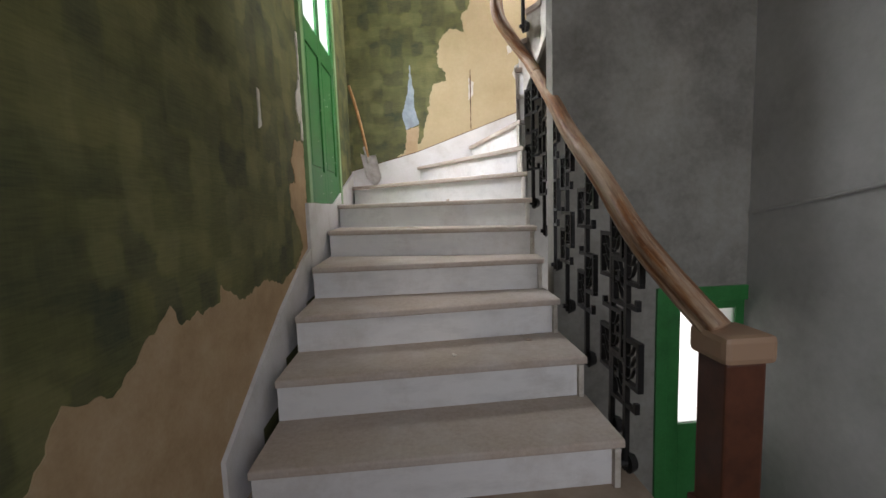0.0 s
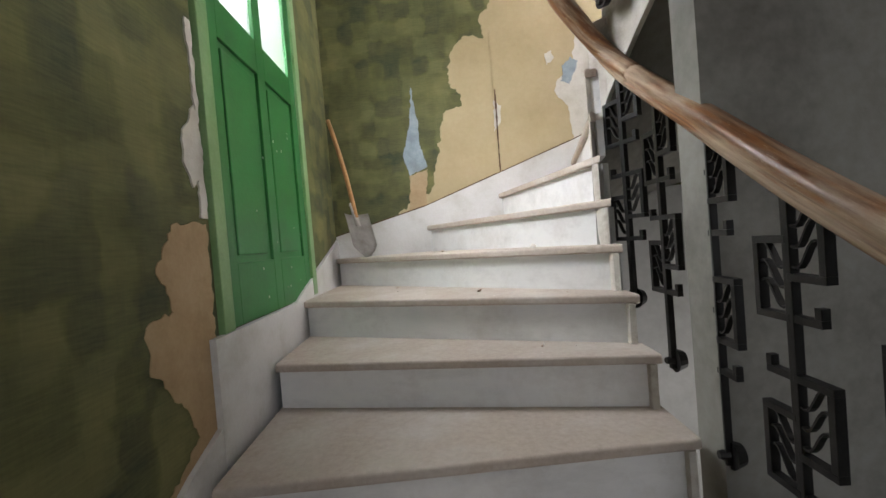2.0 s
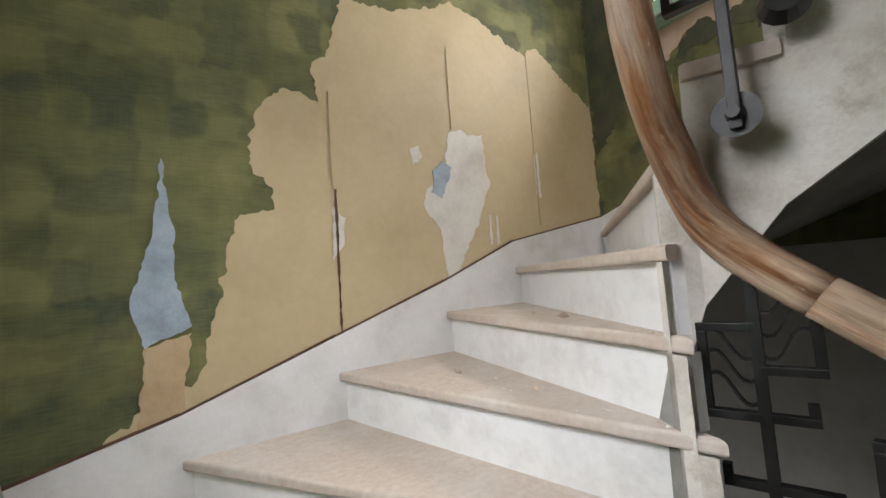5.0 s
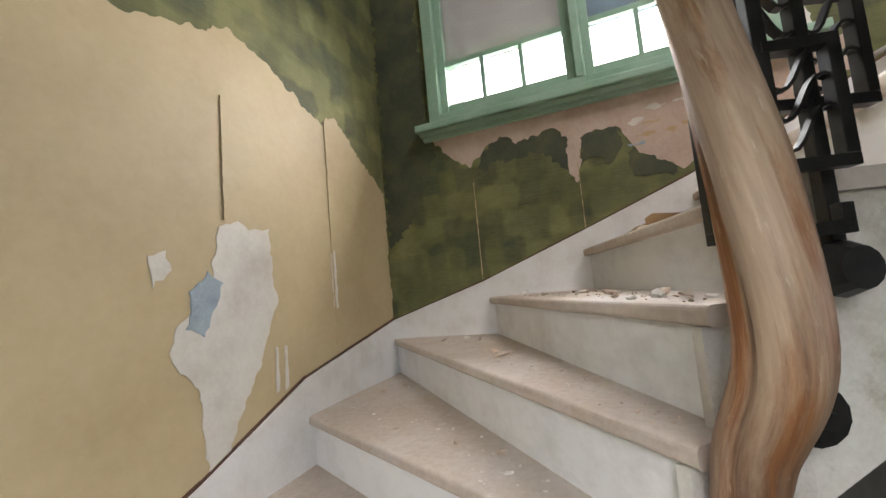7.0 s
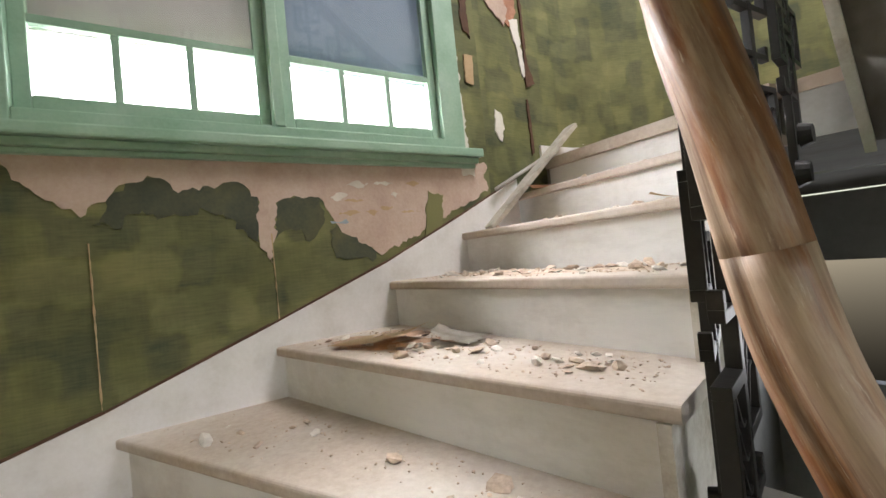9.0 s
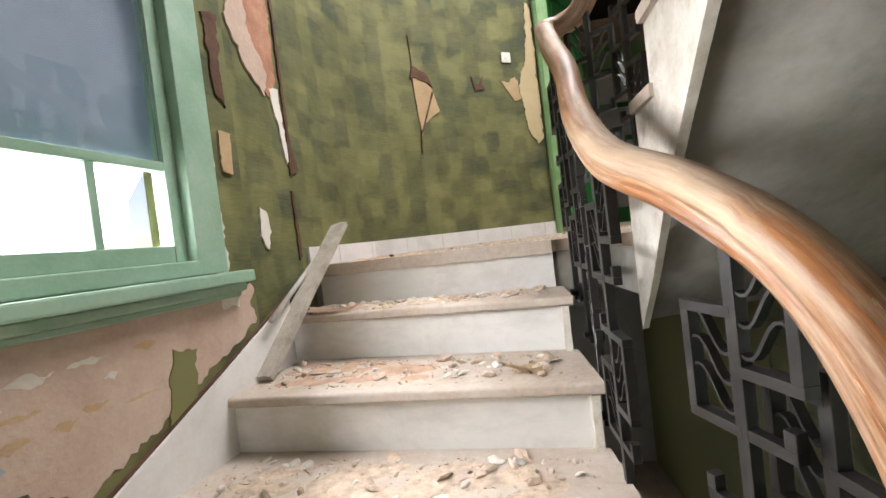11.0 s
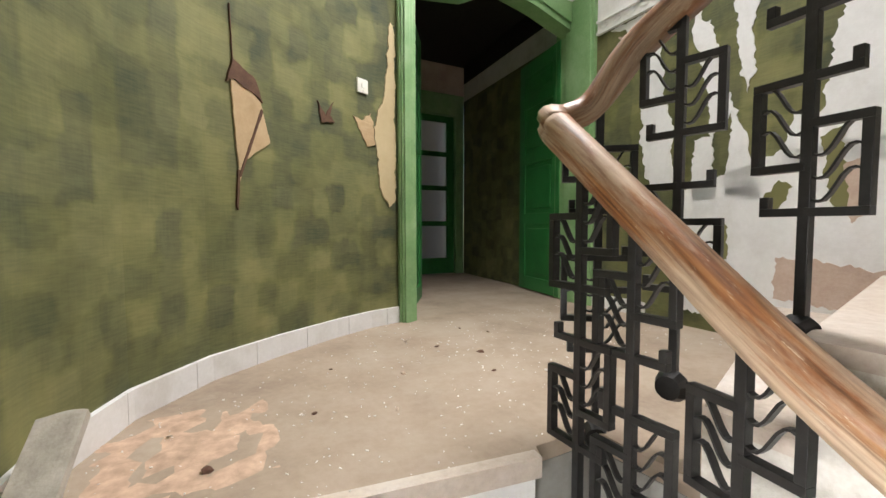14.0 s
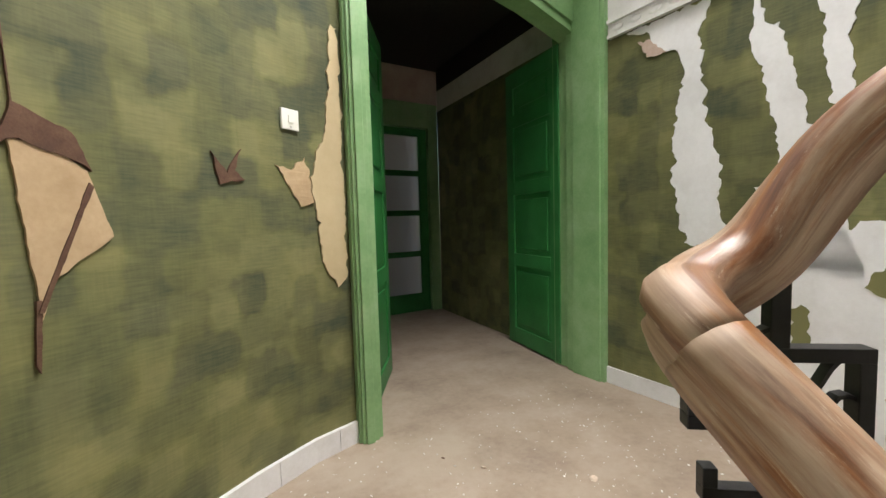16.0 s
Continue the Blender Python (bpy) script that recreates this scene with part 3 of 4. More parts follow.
def panel_leaf(name, m, w, h, rows, mat, label, glazed=()):
    """A door leaf with stiles, rails and raised fields; rows are the heights of the fields."""
    ob = holder(name, m, label, "door")
    st, th = 0.10, 0.04
    part("stile", boxm((0, -th / 2, 0), (st, th / 2, h), 0.003), mat, ob)
    part("stile", boxm((w - st, -th / 2, 0), (w, th / 2, h), 0.003), mat, ob)
    zs = [0.0] + [r[0] for r in rows] + [h]
    edges = [(0.0, rows[0][0])] + [(rows[i][1], rows[i + 1][0]) for i in range(len(rows) - 1)] + [(rows[-1][1], h)]
    for z0, z1 in edges:
        part("rail", boxm((st, -th / 2, z0), (w - st, th / 2, z1), 0.003), mat, ob)
    for i, (z0, z1) in enumerate(rows):
        if i in glazed:
            part("pane", boxm((st, -0.003, z0), (w - st, 0.003, z1)), FROST, ob, "dusty glass")
        else:
            part("panel", box(boxm((st, -0.008, z0), (w - st, 0.008, z1)), (st + 0.04, -0.016, z0 + 0.04), (w - st - 0.04, 0.016, z1 - 0.04), 0.006), mat, ob)
    return ob


leafrows = [(0.12, 0.62), (0.72, 1.18), (1.28, 1.7), (1.8, 2.0)]
panel_leaf("door_leaf", pose(1.03, 0.55, LAND + 0.01, 0, 0, -123), 0.70, 2.12, leafrows, GREEN_D, "dark green panelled door leaf, standing open")
panel_leaf("door_leaf", pose(-0.37, 0.56, LAND + 0.01, 0, 0, -101), 0.68, 2.12, leafrows, GREEN_D, "dark green panelled door leaf, folded against the wall")

# corridor
structure("floor_corridor", boxm((-1.4, -1.75, LAND - 0.1), (1.6, 0.78, LAND - 0.004)), DUSTFLOOR, "dusty corridor floor", "floor")
structure("wall_corridor_west", wall_run(bmesh.new(), [(-0.68, -1.5), (-0.48, 0.52)], LAND, 5.80, 0.15), PAPER, "dark olive papered corridor wall", "wall")
# solid strip coloured as the shade inside the gap
structure("wall_corridor_west_top", wall_run(bmesh.new(), [(-0.682, -1.5), (-0.482, 0.52)], 6.02, 6.4, 0.15), DARK, "near-black strip painted as the shade in the gap above the broken plaster", "wall")
structure("wall_corridor_west_band", wall_run(bmesh.new(), [(-0.681, -1.5), (-0.481, 0.52)], 5.80, 6.02, 0.15), PLASTER, "pale broken plaster band above the wallpaper", "wall")
structure("wall_corridor_south", boxm((-1.2, -1.75, 5.872), (1.6, -1.55, 6.4)), PINK, "pinkish plaster over the inner door", "wall")
structure("wall_corridor_south_side", boxm((0.30, -1.75, LAND), (1.6, -1.55, 5.87)), PAPER, "papered wall beside the inner door", "wall")
structure("wall_corridor_east", boxm((1.18, -1.6, LAND), (1.35, 0.56, 6.4)), PAPER, "papered corridor wall", "wall")
# ceiling shade put into its colour
structure("ceiling_corridor", boxm((-1.4, -1.75, 6.25), (1.6, 0.55, 6.4)), DARK, "broken corridor ceiling, its shade painted near-black", "ceiling")
fr = holder("door_frame_inner", pose(0, 0, 0), "light green frame of the inner door", "door frame", kind="structure")
part("jamb", boxm((-0.68, -1.62, LAND), (-0.56, -1.50, 5.87), 0.004), GREEN_L, fr)
part("jamb", boxm((0.20, -1.62, LAND), (0.30, -1.50, 5.87), 0.004), GREEN_L, fr)
part("lintel", boxm((-0.56, -1.62, 5.61), (0.20, -1.50, 5.87), 0.004), GREEN_L, fr)
panel_leaf("door_inner", pose(-0.56, -1.57, LAND + 0.005), 0.76, 2.0, [(0.2, 0.61), (0.67, 1.06), (1.12, 1.49), (1.55, 1.92)], GREEN_D,
           "green inner door with four frosted panes", glazed=(0, 1, 2, 3))
structure("backing_inner_room", boxm((-0.8, -2.15, LAND), (0.5, -2.05, 5.9)), PINK, "pale wall of the room behind the inner door", "wall")


# ---- west door on the stair ----
def west_door():
    a, t = along(WEST, DW[0])
    ang = math.degrees(math.atan2(t.y, t.x))
    w, z0 = DW[1] - DW[0], DW[2]
    fr_ = holder("door_frame_stair", pose(a[0], a[1], z0, 0, 0, ang), "pale green frame of the stair door", "door frame", kind="structure")
    h = DW[3] - z0
    part("jamb", boxm((0, -0.025, 0), (0.075, 0.2, h), 0.004), GREEN_L, fr_)
    part("jamb", boxm((w - 0.075, -0.025, 0), (w, 0.2, h), 0.004), GREEN_L, fr_)
    part("lintel", boxm((0.075, -0.025, h - 0.06), (w - 0.075, 0.2, h), 0.004), GREEN_L, fr_)
    ob = holder("stair_door", pose(a[0], a[1], z0, 0, 0, ang) @ pose(0.076, 0.01, 0.004), "bright green panelled door with two tall glass panes, closed", "door")
    lw, lh, th = w - 0.152, h - 0.066, 0.04
    for x0, x1 in ((0, 0.09), (lw / 2 - 0.045, lw / 2 + 0.045), (lw - 0.09, lw)):
        part("stile", boxm((x0, -th / 2, 0), (x1, th / 2, lh), 0.003), GREEN_D, ob)
    for (x0, x1) in ((0.09, lw / 2 - 0.045), (lw / 2 + 0.045, lw - 0.09)):
        for zz0, zz1 in ((0, 0.24), (1.12, 1.28), (lh - 0.1, lh)):
            part("rail", boxm((x0, -th / 2, zz0), (x1, th / 2, zz1), 0.003), GREEN_D, ob)
        part("panel", box(boxm((x0, -0.006, 0.24), (x1, 0.006, 1.12)), (x0 + 0.03, -0.015, 0.27), (x1 - 0.03, 0.015, 1.09), 0.006), GREEN_D, ob)
        pn = part("pane", boxm((x0, -0.003, 1.28), (x1, 0.003, lh - 0.1)), FROST, ob, "dusty yellowish glass")
        pn.visible_shadow = False
    rf = random.Random(3)
    for k in range(16):
        x, z, s = rf.uniform(0.12, lw - 0.1), rf.uniform(0.12, 0.95) ** 1.4, rf.uniform(0.002, 0.006)
        part("paint_fleck", boxm((x, -th / 2 - 0.0015, z), (x + s, -th / 2 + 0.001, z + s * rf.uniform(1, 3))), PLASTIC, ob, "white paint splash")
    return ob


west_door()


# ---- stair window ----
def stair_window():
    a, t = along(EAST, WW[0])
    ang = math.degrees(math.atan2(t.y, t.x))
    w, z0, h = WW[1] - WW[0], WW[2], WW[3] - WW[2]
    base = pose(a[0], a[1], z0, 0, 0, ang)
    win = holder("window_1", base, "pale green two-sash window with small lower panes", "window", kind="structure")
    fw = 0.07
    # outer frame, proud of the wall on the room side (room to the right: negative y)
    for lo, hi in (((0, -0.03, 0), (fw, 0.12, h)), ((w - fw - 0.055, -0.03, 0), (w, 0.12, h)), ((fw, -0.03, h - fw), (w - fw, 0.12, h)), ((fw, -0.03, 0), (w - fw, 0.12, 0.05))):
        part("window_frame", boxm(lo, hi, 0.005), GREEN_W, win)
    part("mullion", boxm((w / 2 - 0.05, -0.02, 0.05), (w / 2, 0.12, h - fw), 0.006), GREEN_W, win)
    part("mullion", boxm((w / 2 - 0.045, -0.034, 0.05), (w / 2 - 0.005, -0.02, h - fw), 0.004), GREEN_W, win)
    sill = part("window_sill", boxm((-0.08, -0.075, -0.045), (w + 0.08, 0.1, -0.002), 0.008), GREEN_W, win)
    part("moulding", boxm((-0.06, -0.05, -0.075), (w + 0.06, 0.0, -0.046), 0.006), GREEN_W, win)
    part("moulding", boxm((-0.05, -0.03, -0.095), (w + 0.05, 0.0, -0.076), 0.004), GREEN_W, win)
    for x0, x1 in ((fw, w / 2 - 0.05), (w / 2, w - fw - 0.055)):
        sw = 0.045
        for lo, hi in (((x0, 0.01, 0.05), (x0 + sw, 0.05, h - fw)), ((x1 - sw, 0.01, 0.05), (x1, 0.05, h - fw)),
                       ((x0 + sw, 0.01, 0.05), (x1 - sw, 0.05, 0.105)), ((x0 + sw, 0.01, h - fw - 0.05), (x1 - sw, 0.05, h - fw))):
            part("sash", boxm(lo, hi, 0.004), GREEN_W, win)
        z1 = 0.345
        part("glazing_bar", boxm((x0 + sw, 0.012, z1), (x1 - sw, 0.046, z1 + 0.03), 0.003), GREEN_W, win)
        pw = (x1 - x0 - 2 * sw) / 3
        for k in range(3):
            pa = x0 + sw + k * pw
            if k:
                part("glazing_bar", boxm((pa - 0.012, 0.013, 0.105), (pa + 0.012, 0.045, z1), 0.003), GREEN_W, win)
            pn = part("pane", boxm((pa + 0.002, 0.027, 0.105), (pa + pw - 0.002, 0.031, z1)), GLASS, win)
            pn.visible_shadow = False
        pn = part("pane", boxm((x0 + sw, 0.027, z1 + 0.03), (x1 - sw, 0.031, h - fw - 0.05)), GLASS, win, "large glass pane, reflecting the stair rail")
        pn.visible_shadow = False
    # cloth roller blinds lowered behind the glass to just above the small panes
    # the right blind's blue-grey stands in for the stairwell mirrored in its pane
    for x0, x1, mat, lab in ((fw + 0.03, w / 2 - 0.03, BLIND, "plain grey roller blind lowered behind the glass"), (w / 2 - 0.022, w - fw - 0.03, BLIND_REFLECT, "roller blind lowered behind the glass, tinted blue-grey as the pane's reflection")):
        sh = holder("roller_blind", base @ pose(0, 0.075, 0.365), lab, "blind")
        bm, n_ = bmesh.new(), 24
        cols = [[bm.verts.new((x0 + (x1 - x0) * i / n_, 0.004 * math.sin(i * 0.9) * (1 - j / 6), 0.72 * j / 6)) for j in range(7)] for i in range(n_ + 1)]
        for c0, c1 in zip(cols, cols[1:]):
            for j in range(6):
                bm.faces.new((c0[j], c1[j], c1[j + 1], c0[j + 1]))
        bmesh.ops.solidify(bm, geom=bm.faces[:], thickness=0.002)
        part("cloth", bm, mat, sh, smooth=True)
        part("hem_bar", boxm((x0, -0.006, -0.012), (x1, 0.008, 0.004), 0.002), mat, sh)
    return win


stair_window()
structure("backdrop", boxm((6.5, -1, -2), (6.6, 9, 9)), BRIGHT, "bright hazy daylight outside the window", "backdrop")
structure("backdrop_door", boxm((-2.6, 2.0, -1), (-2.5, 6.5, 6)), BRIGHT, "daylit yard behind the stair door", "backdrop")


# ---- skirting ----
def stepped_skirting(name, pts_list, label, gap=False):
    """Sloping white boards along the wall, one length per step."""
    sk = holder(name, pose(0, 0, 0), label, "skirting", kind="structure")
    for (a, za), (b, zb), (la, lb) in pts_list:
        v, w_ = Vector(a), Vector(b)
        t = (w_ - v).normalized()
        n = Vector((t.y, -t.x)) * 0.022
        part("board", prism(bmesh.new(), [tuple(v), tuple(v + n), tuple(w_ + n), tuple(w_)], [la, la, lb, lb], [za, za, zb, zb]), SKIRT, sk)
        if gap:
            g = n * 0.5
            part("gap", prism(bmesh.new(), [tuple(v), tuple(v + g), tuple(w_ + g), tuple(w_)], [za, za, zb, zb], [za + 0.008, za + 0.008, zb + 0.011, zb + 0.011]), BROWNTEAR, sk, "dark open joint above the skirting")
    return sk


def on_line(line, p):
    a, b = Vector(line[0]), Vector(line[-1])
    t = (b - a).normalized()
    return tuple(a + t * (Vector(p) - a).dot(t))


def boards(line, idx, extra=0.2, start=None, end=None):
    out = []
    pts = [(on_line(line, OUT[i]), (i + 1) * R) for i in idx]
    if start:
        pts.insert(0, start)
    if end:
        pts.append(end)
    for (a, za), (b, zb) in zip(pts, pts[1:]):
        out.append(((a, za + extra), (b, zb + extra), (za - 0.22, zb - 0.4)))
    return out


stepped_skirting("skirting_west", boards(WEST, range(0, 6), 0.045, end=((-0.25, 5.165), 1.5)), "white sloping stair skirting, chipped")
stepped_skirting("skirting_north", boards(NORTH, range(7, 11), 0.15, start=((-0.24, 5.17), 1.42), end=((2.935, 4.876), 2.36)), "white sloping stair skirting along the stripped wall", True)
stepped_skirting("skirting_east", boards(EAST, range(12, 17), 0.085, start=((2.94, 4.87), 2.42)), "white sloping stair skirting below the window", True)
sk = holder("skirting_landing", pose(0, 0, 0), "white marble skirting tiles along the curved wall", "skirting", kind="structure")
total = sum(math.dist(a, b) for a, b in zip(CURVE, CURVE[1:]))
u = 0.43
while u < total - 0.02:
    seg = sub_line(CURVE, u, min(u + 0.297, total - 0.005))
    face = offset_line(seg, -0.018)
    part("tile", prism(bmesh.new(), [tuple(p) for p in seg] + [tuple(p) for p in face[::-1]], LAND, LAND + 0.1), SKIRT, sk)
    u += 0.3
part("tile", boxm((-0.43, 0.92, LAND), (-0.35, 2.1, LAND + 0.1), 0.003), SKIRT, sk)


# ---- handrail and ironwork ----
RAILPTS = [(1.36, 1.668, 0.735), (1.266, 1.944, 0.991), (1.262, 2.294, 1.266), (1.276, 2.716, 1.544), (1.316, 3.099, 1.802), (1.341, 3.43, 2.026), (1.324, 3.641, 2.211), (1.21, 3.68, 2.39), (1.101, 3.67, 2.552),
           (1.096, 3.676, 2.732), (1.164, 3.672, 2.944), (1.206, 3.683, 3.18), (1.252, 3.678, 3.397), (1.29, 3.594, 3.567), (1.339, 3.421, 3.688), (1.393, 3.18, 3.794), (1.389, 2.912, 3.964), (1.346, 2.622, 4.192),
           (1.352, 2.409, 4.388), (1.341, 2.285, 4.497), (1.274, 2.257, 4.518), (1.186, 2.286, 4.564), (1.118, 2.373, 4.709), (1.074, 2.581, 4.849), (1.084, 2.818, 5.035), (1.115, 3.1, 5.264), (1.157, 3.385, 5.499)]
prof = [(1.2 * a_, 1.2 * b_) for a_, b_ in ((0.0, 0.036), (0.018, 0.033), (0.031, 0.021), (0.034, 0.004), (0.027, -0.004), (0.027, -0.013), (0.031, -0.019), (0.024, -0.033), (-0.024, -0.033), (-0.031, -0.019), (-0.027, -0.013), (-0.027, -0.004), (-0.034, 0.004), (-0.031, 0.021), (-0.018, 0.033))]
railpath = smooth_path(RAILPTS, 8)
railsides = []
for i, p in enumerate(railpath):
    dv = railpath[min(len(railpath) - 1, i + 7)] - railpath[max(0, i - 7)]
    side = Vector((dv.y, -dv.x, 0)).normalized()
    if 2.0 < p.z < 3.62:
        # round the steep turn the rail's side swings evenly from east over south to west
        turn = math.pi * (p.z - 2.0) / 1.62
        side = Vector((math.cos(turn), -math.sin(turn), 0))
    railsides.append(side)
rail = holder("handrail", pose(0, 0, 0), "worn varnished wooden handrail winding up the stairwell", "handrail")
for i0, i1 in ((0, 42), (42, 84), (84, 150), (150, len(railpath) - 1)):
    part("rail_length", sweep(bmesh.new(), railpath[i0:i1 + 1], prof, before=railpath[max(0, i0 - 1)], after=railpath[min(len(railpath) - 1, i1 + 1)], sides=railsides[i0:i1 + 1]), RAILWOOD, rail, smooth=True)
newel = holder("newel_post", pose(1.40, 1.66, -0.05), "dark brown wooden newel post at the stair foot", "newel post")
part("shaft", boxm((-0.065, -0.065, 0.05), (0.065, 0.065, 0.70), 0.008), DARKWOOD, newel)
part("plinth", boxm((-0.08, -0.08, 0.05), (0.08, 0.08, 0.19), 0.008), DARKWOOD, newel)
part("cap", boxm((-0.085, -0.085, 0.70), (0.085, 0.085, 0.79), 0.02), RAILWOOD, newel, "rounded worn cap")


def ribbon(bm, pts, w, t, axis):
    """A flat bent strip through points in a plane; axis is the strip's width direction."""
    ring = []
    for i, p in enumerate(pts):
        tn = (pts[min(i + 1, len(pts) - 1)] - pts[max(i - 1, 0)]).normalized()
        n = tn.cross(axis).normalized()
        ring.append([bm.verts.new(p + axis * a + n * b) for a, b in ((-w / 2, -t / 2), (w / 2, -t / 2), (w / 2, t / 2), (-w / 2, t / 2))])
    for r0, r1 in zip(ring, ring[1:]):
        for k in range(4):
            bm.faces.new((r0[k], r0[(k + 1) % 4], r1[(k + 1) % 4], r1[k]))
    bm.faces.new(ring[0][::-1])
    bm.faces.new(ring[-1])


def baluster():
    """A square upright with open frames to either side, wavy strips in them and short hooked bars. x runs along the rail."""
    b = holder("iron_baluster", pose(0, 0, 0), "black wrought iron baluster with open frames and wavy leaves", "baluster", group="iron balusters of the stair")
    part("upright", boxm((-0.011, -0.011, -0.16), (0.011, 0.011, 0.86), 0.002), IRON, b)
    y = Vector((0, 1, 0))
    # the higher frame of each pair stands downhill; x runs uphill
    for side, z0, z1 in ((-1, 0.63, 0.83), (1, 0.535, 0.735), (-1, 0.215, 0.415), (1, 0.12, 0.32)):
        bm = bmesh.new()
        x1 = side * 0.105
        for lo, hi in (((0.0, z1 - 0.018), (x1, z1)), ((0.0, z0), (x1, z0 + 0.018)), ((x1 - side * 0.018, z0 + 0.018), (x1, z1 - 0.018))):
            box(bm, (min(lo[0], hi[0]), -0.012, lo[1]), (max(lo[0], hi[0]), 0.012, hi[1]), 0.0015)
        fr_ = part("frame", bm, IRON, b)
        for k in range(3):
            zc = z0 + 0.03 + (z1 - z0 - 0.06) * (k + 0.1) / 3
            pts = [Vector((side * (0.009 + 0.08 * s), 0, zc + 0.055 * s + 0.016 * math.sin(s * 6.283) * -1)) for s in [j / 8 for j in range(9)]]
            bm = bmesh.new()
            ribbon(bm, pts, 0.016, 0.005, y)
            part("leaf", bm, IRON, fr_)
    for side, z in ((-1, 0.544), (1, 0.406), (-1, 0.129)):
        bm = boxm((min(0, side * 0.085), -0.010, z - 0.009), (max(0, side * 0.085), 0.010, z + 0.009), 0.0015)
        box(bm, (min(side * 0.067, side * 0.085), -0.010, z + 0.009), (max(side * 0.067, side * 0.085), 0.010, z + 0.035), 0.0015)
        part("hook", bm, IRON, b)
    bm = bmesh.new()
    bmesh.ops.create_cone(bm, cap_ends=True, segments=14, radius1=0.045, radius2=0.032, depth=0.034, matrix=pose(0, -0.022, -0.13, 90))
    bmesh.ops.create_cone(bm, cap_ends=True, segments=12, radius1=0.018, radius2=0.012, depth=0.03, matrix=pose(0, 0.012, -0.13, -90))
    part("rosette", bm, IRON, b)
    return b


def rail_at(z):
    """The place on the handrail at a height, and its direction there."""
    for p, q in zip(railpath, railpath[1:]):
        if p.z <= z < q.z:
            return p.lerp(q, (z - p.z) / (q.z - p.z)), q - p
    return railpath[-1], railpath[-1] - railpath[-2]


# one baluster to each step, fixed to the string below the tread
first_b = baluster()
made_b = 0
for k in [i + 0.5 for i in range(1, 7)] + [i + 0.9 for i in range(12, 17)] + [i + 0.6 for i in range(17, 23)] + [1.0]:
    q, t = rail_at(k * R + 0.87)
    ang = 97 if 12 < k < 13.5 else math.degrees(math.atan2(t.y, t.x))
    m = pose(q.x, q.y - (0.09 if 12 < k < 13.5 else 0.0), q.z - 0.88, 0, 0, ang)
    if made_b == 0:
        first_b.matrix_world = m
    else:
        copy_thing(first_b, m)
    made_b += 1


from mathutils import geometry


# ---- torn wallpaper: thin ragged sheets on the walls ----
def ragged(wall, name, line, outline, mat, label="", proud=0.004, rag=0.012, step=0.016):
    """A thin sheet with a ragged outline, given as lengths along a wall and heights."""
    pts = []
    n = len(outline)
    for i in range(n):
        a, b = Vector(outline[i]), Vector(outline[(i + 1) % n])
        k = max(1, int((b - a).length / step))
        nr = Vector((-(b - a).y, (b - a).x)).normalized()
        for j in range(k):
            p = a + (b - a) * (j / k)
            w = noise.noise(Vector((p.x * 19, p.y * 19, 3.1))) + 0.8 * noise.noise(Vector((p.x * 55, p.y * 55, 7.7)))
            pts.append(p + nr * w * rag)
    bm = bmesh.new()
    front, back = [], []
    for p in pts:
        (q, t) = along(line, max(0.0, p.x))
        nx, ny = t.y, -t.x
        front.append(bm.verts.new((q[0] + nx * proud, q[1] + ny * proud, p.y)))
        back.append(bm.verts.new((q[0] - nx * 0.002, q[1] - ny * 0.002, p.y)))
    m_ = len(front)
    for tri in geometry.tessellate_polygon([[Vector((p.x, p.y, 0)) for p in pts]]):
        bm.faces.new([front[k] for k in tri])
    for i in range(m_):
        bm.faces.new((front[i], front[(i + 1) % m_], back[(i + 1) % m_], back[i]))
    return part(name, bm, mat, wall, label)


ragged(wall_north, "bare_patch", NORTH, [(0.31, 1.60), (0.60, 1.77), (0.79, 1.86), (0.89, 2.29), (0.93, 2.47), (1.08, 2.50), (1.07, 2.57), (0.97, 2.69), (1.03, 2.95), (1.15, 3.03), (1.29, 2.99),
        (1.25, 3.16), (1.34, 3.25), (1.41, 3.53), (1.63, 3.54), (1.97, 3.64), (2.04, 3.71), (2.19, 3.67), (2.59, 3.52), (2.70, 3.60), (2.95, 3.42), (3.19, 3.29), (3.19, 2.46), (2.6, 2.2), (2.0, 1.98), (1.3, 1.80), (0.7, 1.58)],
       BEIGE, "beige backing laid bare by torn wallpaper", 0.003, 0.02)
ragged(wall_north, "plaster_patch", NORTH, [(1.97, 2.94), (2.05, 2.97), (2.1, 2.94), (2.2, 2.96), (2.21, 2.75), (2.23, 2.68), (2.10, 2.41), (1.97, 2.19), (1.9, 2.15), (1.88, 2.41), (1.79, 2.53), (1.81, 2.61), (1.93, 2.75)],
       PLASTER, "whitish plaster where the backing fell off", 0.006)
ragged(wall_north, "paint_chip", NORTH, [(1.92, 2.79), (1.98, 2.75), (1.94, 2.66), (1.90, 2.58), (1.84, 2.61), (1.86, 2.72)], BLUECHIP, "grey-blue old paint", 0.009)
ragged(wall_north, "plaster_patch", NORTH, [(1.73, 2.83), (1.78, 2.85), (1.80, 2.79), (1.74, 2.74)], PLASTER, "", 0.006)
ragged(wall_north, "paint_chip", NORTH, [(0.69, 2.68), (0.66, 2.42), (0.61, 2.25), (0.59, 2.14), (0.63, 2.0), (0.77, 2.06), (0.73, 2.2), (0.72, 2.39)], BLUECHIP, "grey-blue old paint", 0.006)
ragged(wall_north, "plaster_patch", NORTH, [(0.63, 2.0), (0.60, 1.70), (0.74, 1.76), (0.77, 2.04)], TAN, "", 0.007)
